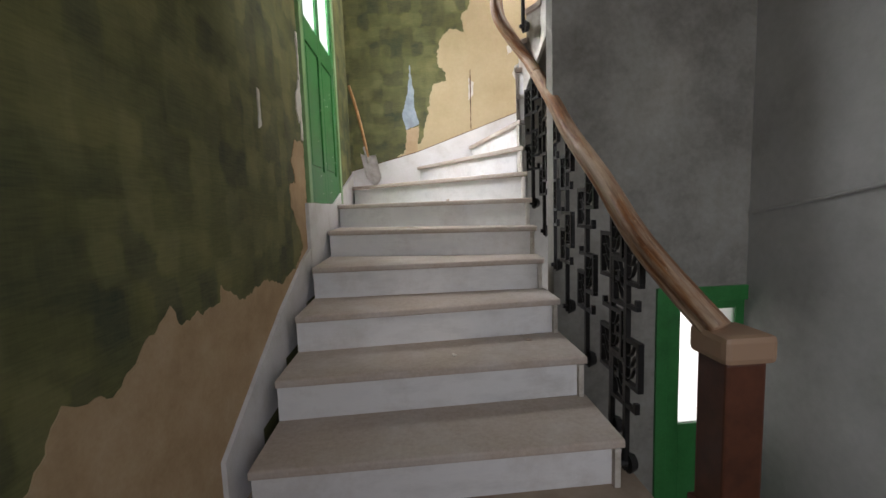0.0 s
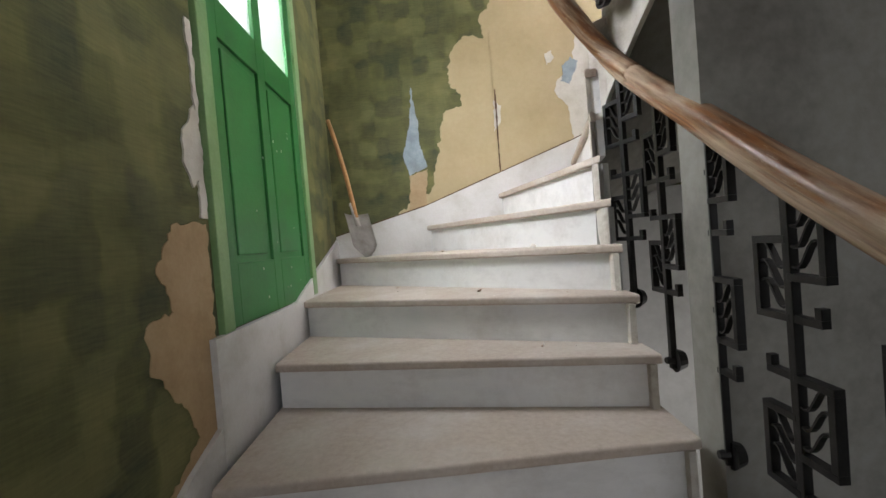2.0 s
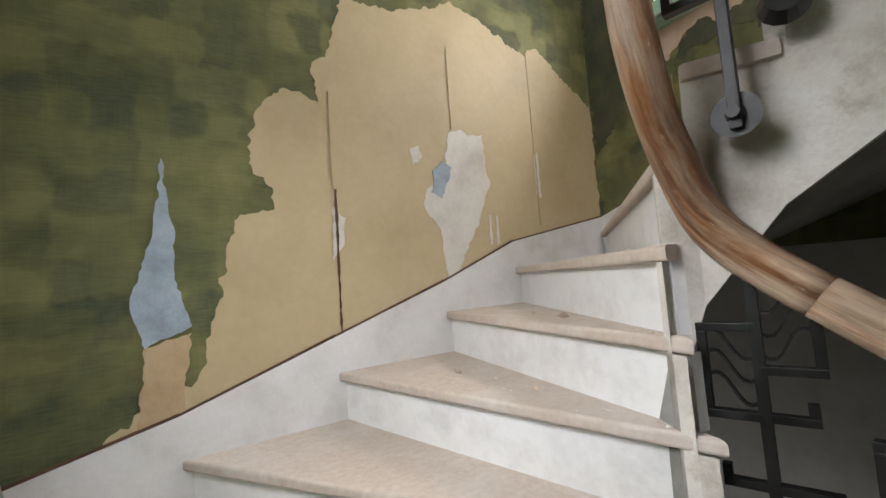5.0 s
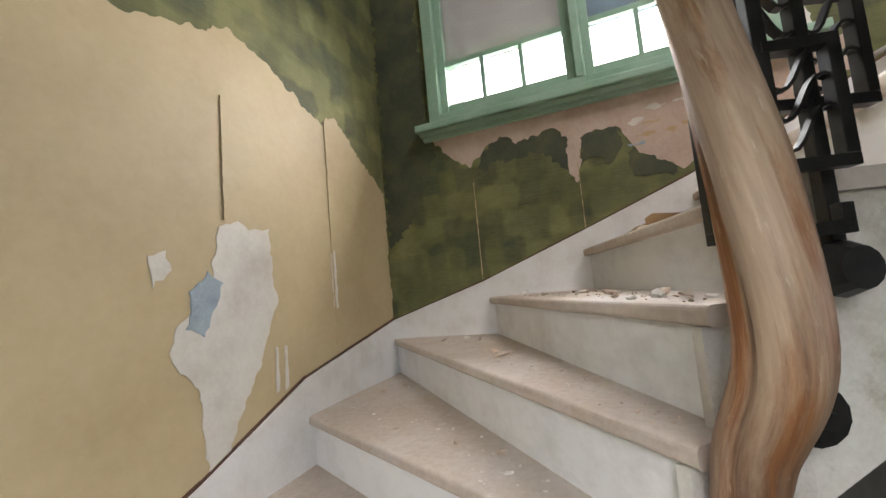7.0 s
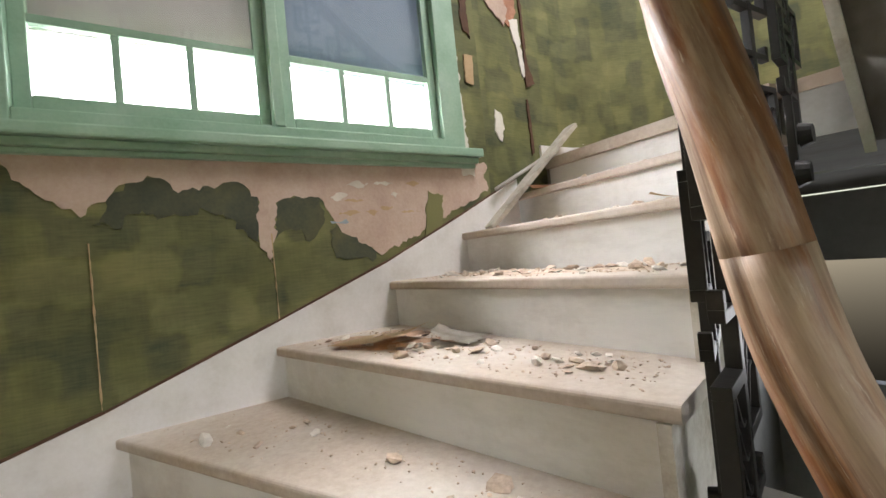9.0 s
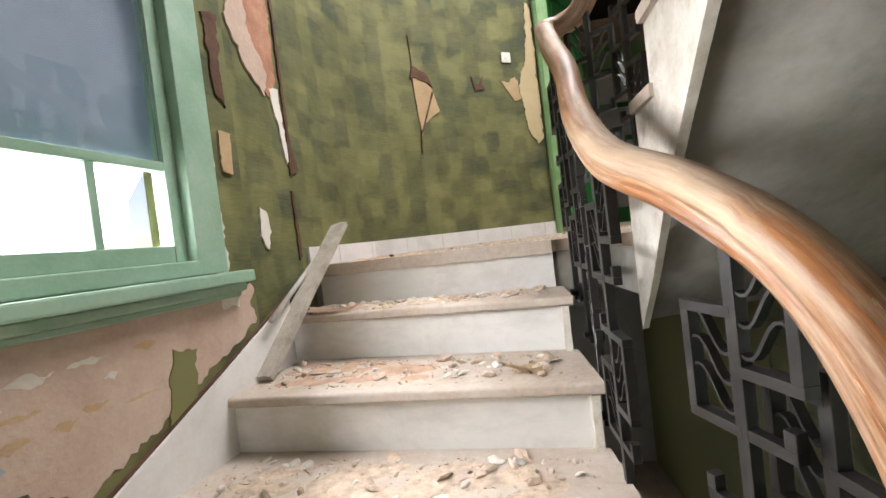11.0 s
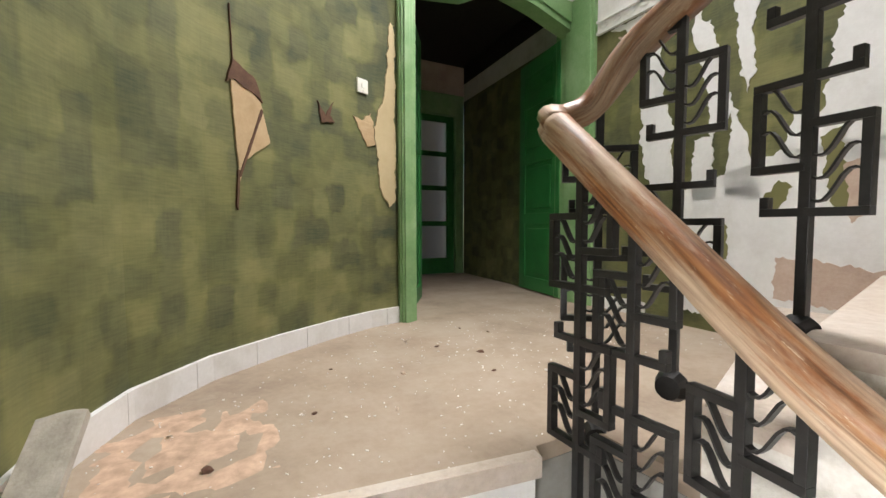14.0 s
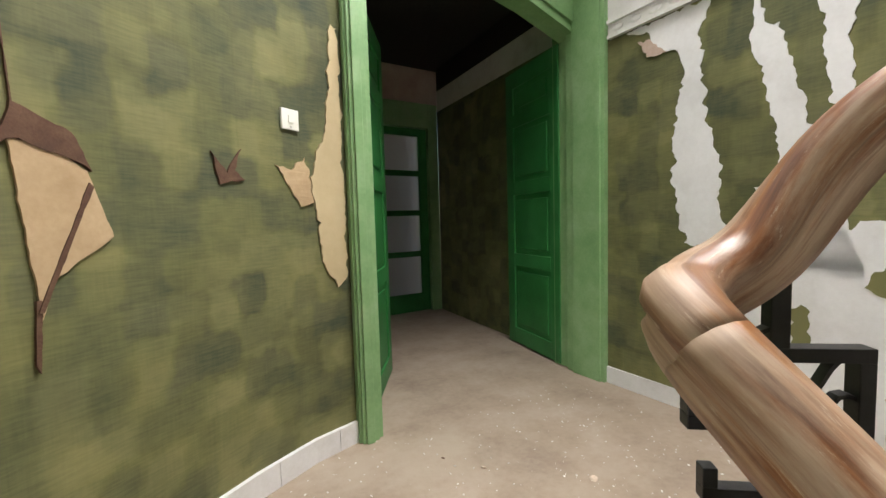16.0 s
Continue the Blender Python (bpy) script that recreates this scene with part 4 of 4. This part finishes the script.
ragged(wall_north, "plaster_patch", NORTH, [(1.32, 2.52), (1.37, 2.47), (1.36, 2.34), (1.31, 2.28)], PLASTER, "", 0.007)
for u_, za, zb in ((1.325, 1.9, 2.6), (1.99, 2.97, 3.42), (2.60, 2.45, 3.54), (1.32, 2.6, 3.05)):
    ragged(wall_north, "seam", NORTH, [(u_, za), (u_ + 0.008, za), (u_ + 0.014, zb), (u_ + 0.004, zb)], BEIGE if zb > 3 else BROWNTEAR, "", 0.009, 0.004)
ragged(wall_north, "plaster_patch", NORTH, [(2.60, 2.62), (2.63, 2.62), (2.63, 2.9), (2.60, 2.88)], PLASTER, "", 0.008, 0.006)
for u_ in (2.2, 2.25):
    ragged(wall_north, "plaster_patch", NORTH, [(u_, 2.33), (u_ + 0.018, 2.34), (u_ + 0.018, 2.5), (u_ + 0.005, 2.5)], PLASTER, "", 0.007, 0.004)

ragged(wall_west, "bare_patch", WEST, [(0.0, -0.05), (0.2, 0.18), (0.55, 0.55), (0.72, 0.75), (0.86, 0.72), (0.95, 0.77), (1.12, 0.88), (1.17, 0.81), (1.43, 0.82), (1.44, 0.88), (1.62, 0.79), (1.89, 0.83), (2.12, 0.77),
        (2.38, 0.83), (2.55, 0.93), (2.47, 1.06), (2.36, 1.18), (2.35, 1.32), (2.48, 1.33), (2.41, 1.45), (2.51, 1.60), (2.69, 1.60), (2.69, 0.9), (2.4, 0.6), (1.3, 0.0)], TAN, "brownish backing laid bare low on the wall", 0.003, 0.018)
ragged(wall_west, "plaster_patch", WEST, [(2.68, 2.0), (2.60, 1.9), (2.59, 1.8), (2.63, 1.72), (2.69, 1.75)], PLASTER, "", 0.006)
ragged(wall_west, "plaster_patch", WEST, [(1.95, 1.75), (1.97, 1.75), (1.98, 1.58), (1.94, 1.56)], PLASTER, "", 0.005)
ragged(wall_west, "plaster_patch", WEST, [(2.67, 2.3), (2.70, 2.3), (2.70, 1.62), (2.66, 1.62), (2.68, 1.95)], PLASTER, "", 0.006)
part("door_apron", wall_run(bmesh.new(), offset_line(sub_line(WEST, 2.64, 3.90), -0.026), 0.70, 1.208, 0.03), SKIRT, wall_west, "white painted board below the door")

ragged(wall_east, "bare_patch", EAST, [(0.33, 3.57), (0.43, 3.45), (0.57, 3.34), (0.70, 3.45), (0.80, 3.47), (0.85, 3.42), (1.05, 3.46), (1.12, 3.38), (1.11, 3.2), (1.15, 3.13), (1.19, 3.39), (1.36, 3.40), (1.44, 3.26), (1.62, 3.13),
        (1.80, 3.20), (2.0, 3.3), (2.27, 3.42), (2.27, 3.58)], PINK, "pinkish plaster under the window sill", 0.003, 0.02)
rw = random.Random(21)
for k in range(15):
    u_, z_ = rw.uniform(1.42, 1.98), rw.uniform(3.2, 3.46)
    if z_ < 3.17 + abs(u_ - 1.66) * 0.5:
        continue
    a_, b_ = rw.uniform(0.02, 0.06), rw.uniform(0.006, 0.014)
    ragged(wall_east, "plaster_fleck", EAST, [(u_ - a_, z_), (u_, z_ + b_), (u_ + a_, z_ + 0.004), (u_ + 0.3 * a_, z_ - b_)], rw.choice((PLASTER, TAN, BLUECHIP, STRING)), "", 0.0045, 0.012, 0.01)
# painted shade in the corner beside the window; damp blackening along the torn upper edge
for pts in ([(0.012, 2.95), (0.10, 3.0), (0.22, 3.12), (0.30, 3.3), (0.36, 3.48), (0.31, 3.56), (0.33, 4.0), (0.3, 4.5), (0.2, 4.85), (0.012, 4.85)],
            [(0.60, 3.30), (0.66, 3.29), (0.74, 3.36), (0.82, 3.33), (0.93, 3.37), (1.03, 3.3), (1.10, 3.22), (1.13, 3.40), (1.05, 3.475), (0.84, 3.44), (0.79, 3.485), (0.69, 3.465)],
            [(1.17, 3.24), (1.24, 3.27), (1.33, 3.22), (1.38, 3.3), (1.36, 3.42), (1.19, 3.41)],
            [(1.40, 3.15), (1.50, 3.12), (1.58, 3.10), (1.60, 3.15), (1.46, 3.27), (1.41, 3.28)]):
    ragged(wall_east, "damp_and_shade", EAST, pts, DAMP_SHADE, "damp wallpaper blackened further by painted window-side shade", 0.0024, 0.03)
ragged(wall_east, "torn_strip", EAST, [(1.86, 3.2), (1.90, 3.42), (1.99, 3.40), (1.96, 3.24)], PAPER, "", 0.007)
for u_ in (0.585, 1.155):
    ragged(wall_east, "seam", EAST, [(u_, 2.7), (u_ + 0.003, 2.7), (u_ + 0.004, 3.25), (u_, 3.25)], TAN, "", 0.005, 0.003)
ragged(wall_east, "dark_tear", EAST, [(2.19, 4.6), (2.27, 4.62), (2.25, 4.45), (2.26, 4.26), (2.21, 4.3)], BROWNTEAR, "", 0.008)
ragged(wall_east, "plaster_patch", EAST, [(2.20, 4.16), (2.26, 4.16), (2.25, 4.0), (2.2, 4.01)], TAN, "", 0.009, 0.006)
ragged(wall_east, "plaster_patch", EAST, [(2.125, 4.78), (2.16, 4.7), (2.15, 4.2), (2.17, 3.7), (2.2, 3.5), (2.125, 3.5)], PLASTER, "", 0.005, 0.02)

ragged(wall_curved, "clay_patch", CURVE, [(0.03, 5.15), (0.04, 4.62), (0.12, 4.5), (0.20, 4.42), (0.30, 4.40), (0.345, 4.5), (0.345, 5.2)], BRICKRED, "bare reddish clay where plaster fell off", 0.006, 0.02)
ragged(wall_curved, "plaster_patch", CURVE, [(0.02, 5.0), (0.03, 4.62), (0.12, 4.47), (0.24, 4.39), (0.27, 4.5), (0.16, 4.66), (0.14, 5.0)], PINK, "", 0.009, 0.02)
ragged(wall_curved, "plaster_patch", CURVE, [(0.27, 4.44), (0.345, 4.46), (0.375, 4.12), (0.35, 4.1), (0.33, 4.25)], PLASTER, "", 0.008)
ragged(wall_curved, "dark_tear", CURVE, [(0.37, 5.1), (0.385, 5.1), (0.395, 4.2), (0.44, 4.08), (0.37, 4.05), (0.375, 4.3)], BROWNTEAR, "", 0.010, 0.006)
ragged(wall_curved, "dark_tear", CURVE, [(0.36, 3.98), (0.375, 3.98), (0.385, 3.66), (0.365, 3.64)], BROWNTEAR, "", 0.008, 0.006)
ragged(wall_curved, "plaster_patch", CURVE, [(0.09, 3.88), (0.13, 3.87), (0.15, 3.78), (0.12, 3.70), (0.08, 3.76)], PLASTER, "", 0.007)
ragged(wall_curved, "torn_flap", CURVE, [(1.54, 4.82), (1.64, 4.80), (1.69, 4.76), (1.74, 4.59), (1.60, 4.49), (1.575, 4.40), (1.555, 4.65)], TAN, "tan paper back of a torn flap", 0.009, 0.004)
ragged(wall_curved, "dark_tear", CURVE, [(1.52, 4.80), (1.55, 4.9), (1.66, 4.85), (1.70, 4.76), (1.63, 4.795), (1.56, 4.82)], BROWNTEAR, "", 0.013, 0.006)
ragged(wall_curved, "dark_tear", CURVE, [(1.565, 4.42), (1.575, 4.42), (1.70, 4.72), (1.69, 4.73)], BROWNTEAR, "", 0.014, 0.002)
ragged(wall_curved, "dark_tear", CURVE, [(1.555, 4.30), (1.565, 4.45), (1.575, 4.45), (1.562, 4.28)], BROWNTEAR, "", 0.010, 0.002)
ragged(wall_curved, "dark_tear", CURVE, [(1.553, 4.88), (1.545, 5.12), (1.547, 5.12), (1.557, 4.88)], BROWNTEAR, "", 0.008, 0.002)
ragged(wall_curved, "torn_patch", CURVE, [(2.29, 4.84), (2.36, 4.83), (2.43, 4.88), (2.46, 4.70), (2.40, 4.68), (2.35, 4.76)], TAN, "", 0.006)
ragged(wall_curved, "torn_patch", CURVE, [(2.575, 5.45), (2.55, 5.2), (2.53, 5.0), (2.45, 4.80), (2.47, 4.66), (2.49, 4.45), (2.56, 4.33), (2.61, 4.36), (2.61, 5.45)], BEIGE, "beige backing beside the door frame", 0.008, 0.015)
ragged(wall_curved, "torn_patch", CURVE, [(2.04, 4.86), (2.09, 4.79), (2.15, 4.88), (2.12, 4.80), (2.16, 4.77), (2.06, 4.75)], BROWNTEAR, "", 0.008, 0.008)

for pts in ([(0.43, 5.60), (0.56, 5.55), (0.60, 5.46), (0.72, 5.41), (0.75, 5.3), (0.72, 5.17), (0.69, 4.78), (0.76, 4.46), (0.94, 4.47), (0.91, 4.84), (0.85, 5.13), (0.82, 5.45), (0.87, 5.60)],
            [(1.05, 5.55), (1.08, 5.40), (1.14, 5.38), (1.20, 5.13), (1.25, 4.94), (1.27, 4.85), (1.16, 4.70), (1.13, 4.95), (1.07, 5.2), (1.03, 5.35)],
            [(1.25, 5.6), (1.45, 5.6), (1.38, 5.35), (1.35, 5.21), (1.38, 5.06), (1.34, 4.92), (1.29, 5.15), (1.27, 5.4)],
            [(1.05, 4.36), (1.06, 4.72), (1.16, 4.72), (1.20, 4.36)], [(1.24, 4.36), (1.27, 4.86), (1.34, 4.7), (1.42, 4.36)],
            [(1.5, 4.5), (1.55, 4.78), (1.65, 4.7), (1.72, 5.2), (2.0, 5.4), (2.6, 5.5), (2.6, 4.5)],
            [(1.0, 3.7), (0.99, 4.42), (1.25, 4.5), (1.5, 4.58), (1.75, 4.6), (2.6, 4.6), (2.6, 3.9), (1.8, 3.7)]):
    ragged(wall_west, "peeled_area", WEST, pts, OLDWHITE, "white undercoat under peeled wallpaper", 0.005, 0.02)
for pts in ([(1.42, 4.32), (1.5, 4.28), (1.56, 4.4), (1.5, 4.44)], [(1.66, 4.62), (1.74, 4.66), (1.78, 4.3), (1.72, 4.26)], [(1.9, 4.9), (2.1, 5.0), (2.0, 4.6)], [(1.2, 4.2), (1.26, 4.22), (1.27, 4.02), (1.21, 4.0)]):
    ragged(wall_west, "paper_remnant", WEST, pts, PAPER, "scrap of olive wallpaper", 0.008, 0.02)
for pts in ([(1.76, 4.5), (1.83, 4.5), (1.84, 4.25), (1.78, 4.22)], [(0.5, 5.53), (0.60, 5.5), (0.66, 5.42), (0.56, 5.44)], [(1.5, 4.05), (1.9, 4.02), (2.1, 3.8), (1.5, 3.84)]):
    ragged(wall_west, "plaster_patch", WEST, pts, PINK, "", 0.009, 0.02)


# ---- switch ----
p, t = along(CURVE, 2.365)
sw = holder("light_switch", pose(p[0], p[1], 5.02, 0, 0, math.degrees(math.atan2(t.y, t.x))), "yellowed square plastic light switch", "switch")
part("plate", boxm((-0.04, -0.012, -0.04), (0.04, -0.001, 0.04), 0.003), PLASTIC, sw)
part("rocker", boxm((-0.012, -0.018, -0.014), (0.012, -0.012, 0.014), 0.002), PLASTIC, sw)
part("screw", boxm((-0.003, -0.0135, -0.032), (0.003, -0.012, -0.026)), STEEL, sw)


# ---- shovel ----
def shovel():
    foot, top = Vector((0.03, 4.86, 1.405)), Vector((-0.215, 5.075, 2.46))
    ob = holder("shovel", Matrix.Translation(foot) @ (top - foot).to_track_quat("Z", "Y").to_matrix().to_4x4(), "mortar-caked shovel with wooden handle leaning in the corner", "shovel")
    ln = (top - foot).length
    ring = [(math.cos(k * math.pi / 5), math.sin(k * math.pi / 5)) for k in range(10)]
    part("handle", sweep(bmesh.new(), [Vector((0, 0.02 * math.sin(s * 3.1), 0.30 + (ln - 0.30) * s)) for s in [i / 10 for i in range(11)]], [(0.016 * a, 0.016 * b) for a, b in ring], Vector((0, 1, 0))), HANDLEWOOD, ob, "worn wooden handle", smooth=True)
    bm = bmesh.new()
    rows = []
    for i in range(9):
        z = 0.33 * i / 8
        half = 0.11 * min(1.0, (0.25 + 1.2 * math.sin(min(1, z / 0.16) * 1.57)) if z < 0.16 else 1.0)
        rows.append([bm.verts.new((half * (k / 4 - 1), 0.03 * (k / 4 - 1) ** 2 - 0.02 + 0.02 * z, z)) for k in range(9)])
    for r0, r1 in zip(rows, rows[1:]):
        for k in range(8):
            bm.faces.new((r0[k], r0[k + 1], r1[k + 1], r1[k]))
    bmesh.ops.solidify(bm, geom=bm.faces[:], thickness=0.004)
    part("blade", bm, STEEL, ob, "plaster-crusted steel blade", smooth=True)
    part("socket", sweep(bmesh.new(), [Vector((0, -0.005, z)) for z in (0.24, 0.33, 0.42)], [(0.02 * a, 0.02 * b) for a, b in ring], Vector((0, 1, 0))), STEEL, ob, smooth=True)


shovel()

# ---- board leaning by the landing edge, and a pipe beside it ----
foot, top = Vector((2.585, 2.68, 3.215)), Vector((2.465, 2.0, 3.80))
bb = holder("wood_board", Matrix.Translation(foot) @ (top - foot).to_track_quat("Z", "X").to_matrix().to_4x4(), "weathered splintered board leaning against the wall", "board")
bm = boxm((-0.012, -0.042, 0), (0.012, 0.042, (top - foot).length))
bmesh.ops.subdivide_edges(bm, edges=bm.edges[:], cuts=5, use_grid_fill=True)
for v in bm.verts:
    v.co += Vector((0.004, 0.007, 0.012)) * noise.noise(v.co * 14)
part("plank", bm, BOARD, bb)
pp = holder("metal_tube", pose(0, 0, 0), "thin grey metal tube lying by the board", "tube")
part("tube", sweep(bmesh.new(), [Vector((2.56, 2.62, 3.42)), Vector((2.555, 2.05, 3.68))], [(0.011 * math.cos(k), 0.011 * math.sin(k)) for k in (0, 0.8, 1.6, 2.4, 3.1, 3.9, 4.7, 5.5)]), STEEL, pp, smooth=True)


# ---- rubble ----
def chunk(bm, c, s, rnd):
    """One irregular crumb."""
    vs = bmesh.ops.create_icosphere(bm, subdivisions=1, radius=0.6)["verts"]
    m = pose(c[0], c[1], c[2], rnd.uniform(-25, 25), rnd.uniform(-25, 25), rnd.uniform(0, 360)) @ Matrix.Diagonal((s * rnd.uniform(0.5, 1.5), s * rnd.uniform(0.4, 1.1), s * rnd.uniform(0.15, 0.6), 1))
    for v in vs:
        v.co = m @ Vector([q * rnd.uniform(0.55, 1.15) for q in v.co])


def tread_point(i, rnd, lo=0.1, hi=0.9, bias=1.0):
    """A spot on tread i: s across the width from the wall, r from nosing to back."""
    s, r = rnd.uniform(lo, hi), rnd.random() ** bias
    a, b = lerp2(OUT[i], INN[i], s), lerp2(OUT[min(i + 1, 17)], INN[min(i + 1, 17)], s)
    return lerp2(a, b, 0.12 + 0.8 * r)


rnd = random.Random(5)
for i, n_big, n_small, mat in ((8, 2, 40, RUBBLE_W), (9, 2, 30, RUBBLE), (10, 10, 90, RUBBLE_W), (11, 10, 90, RUBBLE), (12, 18, 150, RUBBLE), (13, 60, 380, RUBBLE), (14, 95, 420, RUBBLE), (15, 95, 420, CLAYDUST), (16, 100, 520, RUBBLE), (5, 3, 14, RUBBLE_W), (4, 1, 10, RUBBLE_W), (6, 2, 14, RUBBLE_W), (1, 2, 10, RUBBLE_W)):
    bm = bmesh.new()
    for k in range(n_small):
        x, y = tread_point(i, rnd, 0.06, 0.97, 0.7)
        s = rnd.uniform(0.003, 0.011)
        chunk(bm, (x, y, (i + 1) * R + s * 0.2), s, rnd)
    thing("rubble", bm, mat, "plaster crumbs and dust scattered on a tread", "rubble", kind="stuff", group="rubble on the treads")
    for k in range(n_big):
        x, y = tread_point(i, rnd, 0.1, 0.95, 0.6)
        s = 0.014 + 0.045 * rnd.random() ** 1.4
        bm = bmesh.new()
        chunk(bm, (x, y, (i + 1) * R + s * 0.12), s, rnd)
        thing("plaster_lump", bm, rnd.choice((RUBBLE, RUBBLE_W, RUBBLE)), "lump of fallen plaster on a marble tread", "plaster lump", group="plaster lumps")
bm = bmesh.new()
for k in range(900):
    x, y = rnd.uniform(-0.2, 2.5), rnd.uniform(0.75, 2.3)
    if (x > 1.5 and y < 0.95 + (x - 1.5) * 0.75) or (x < 1.25 and y > 2.0):
        continue
    s = rnd.uniform(0.003, 0.010)
    chunk(bm, (x, y, LAND + s * 0.2), s, rnd)
thing("rubble", bm, RUBBLE_W, "plaster crumbs scattered on the landing", "rubble", kind="stuff", group="rubble on the treads")
for x, y, s in ((1.05, 1.5, 0.03), (0.8, 1.2, 0.026), (1.5, 1.6, 0.03), (1.9, 1.8, 0.028), (2.2, 2.0, 0.045), (1.3, 1.15, 0.022), (0.5, 1.5, 0.03), (1.75, 1.4, 0.02), (2.3, 1.75, 0.03), (0.95, 1.85, 0.024), (1.15, 1.75, 0.035), (1.4, 1.85, 0.02), (0.7, 1.65, 0.018), (1.2, 1.32, 0.03), (0.9, 1.05, 0.02), (1.65, 1.9, 0.022), (1.5, 1.25, 0.018)):
    bm = bmesh.new()
    chunk(bm, (x, y, LAND + s * 0.1), s, rnd)
    thing("debris_scrap", bm, rnd.choice((BROWNTEAR, RUBBLE, RUBBLE_W)), "small scrap of debris on the dusty landing", "debris", group="scraps on the landing")


def drift(name, i, lo, hi, mat, label):
    """A low uneven heap of dust over part of a tread or the landing."""
    bm = bmesh.new()
    n, g = 14, []
    for a in range(n):
        row = []
        for b in range(n):
            s, r = lo[0] + (hi[0] - lo[0]) * a / (n - 1), lo[1] + (hi[1] - lo[1]) * b / (n - 1)
            if i < 17:
                q = lerp2(lerp2(OUT[i], INN[i], s), lerp2(OUT[i + 1], INN[i + 1], s), r)
            else:
                q = (s, r)
            e = math.sin(math.pi * a / (n - 1)) * math.sin(math.pi * b / (n - 1))
            row.append(bm.verts.new((q[0], q[1], (i + 1) * R - 0.004 + 0.016 * max(0.0, e) ** 0.5 * (0.45 + 1.1 * noise.noise(Vector((q[0] * 13, q[1] * 13, i)))))))
        g.append(row)
    for a in range(n - 1):
        for b in range(n - 1):
            bm.faces.new((g[a][b], g[a + 1][b], g[a + 1][b + 1], g[a][b + 1]))
    thing(name, bm, mat, label, "dust", kind="stuff", smooth=True)


drift("dust_heap", 13, (0.08, 0.2), (0.5, 0.98), CLAYDUST, "reddish plaster dust heaped on a tread")
drift("dust_heap", 14, (0.05, 0.25), (0.95, 0.98), RUBBLE, "pale rubble dust heaped on a tread")
drift("dust_heap", 15, (0.05, 0.2), (0.7, 0.98), CLAYDUST, "reddish plaster dust heaped on a tread")
drift("dust_heap", 16, (0.05, 0.2), (0.9, 0.95), RUBBLE, "pale rubble dust heaped on a tread")
drift("dust_heap", 17, (2.0, 1.55), (2.5, 2.15), CLAYDUST, "reddish clay dust spread on the landing edge")


def paper_scrap(c, w, h, turn, mat, curl, label):
    bm = bmesh.new()
    n, g = 9, []
    for a in range(n):
        g.append([bm.verts.new((w * (a / (n - 1) - 0.5) * (1 - 0.3 * b / 4), h * (b / 4 - 0.5) + 0.03 * noise.noise(Vector((a * 0.9, b, c[0]))), 0.004 + curl * (a / (n - 1)) ** 2 + 0.006 * abs(noise.noise(Vector((a, b, 2)))))) for b in range(5)])
    for a in range(n - 1):
        for b in range(4):
            bm.faces.new((g[a][b], g[a + 1][b], g[a + 1][b + 1], g[a][b + 1]))
    bmesh.ops.solidify(bm, geom=bm.faces[:], thickness=0.002)
    ob = thing("paper_scrap", bm, mat, label, "paper scrap", group="fallen paper scraps")
    ob.matrix_world = pose(c[0], c[1], c[2], 0, 0, turn)


paper_scrap((2.36, 3.50, 2.808), 0.36, 0.22, 200, TAN, 0.05, "curled tan wallpaper scrap on a dusty tread")
paper_scrap((2.12, 3.36, 2.808), 0.20, 0.15, 30, BOARD, 0.04, "curled grey wallpaper scrap on a dusty tread")
paper_scrap((2.40, 2.40, 3.403), 0.22, 0.14, 15, CLAYDUST, 0.02, "reddish wallpaper scrap on the top tread")
paper_scrap((1.62, 2.80, 3.203), 0.16, 0.07, 10, TAN, 0.03, "tan wallpaper scrap on a dusty tread")
paper_scrap((2.35, 3.15, 3.003), 0.08, 0.05, 10, RUBBLE_W, 0.02, "white paper scrap on a dusty tread")
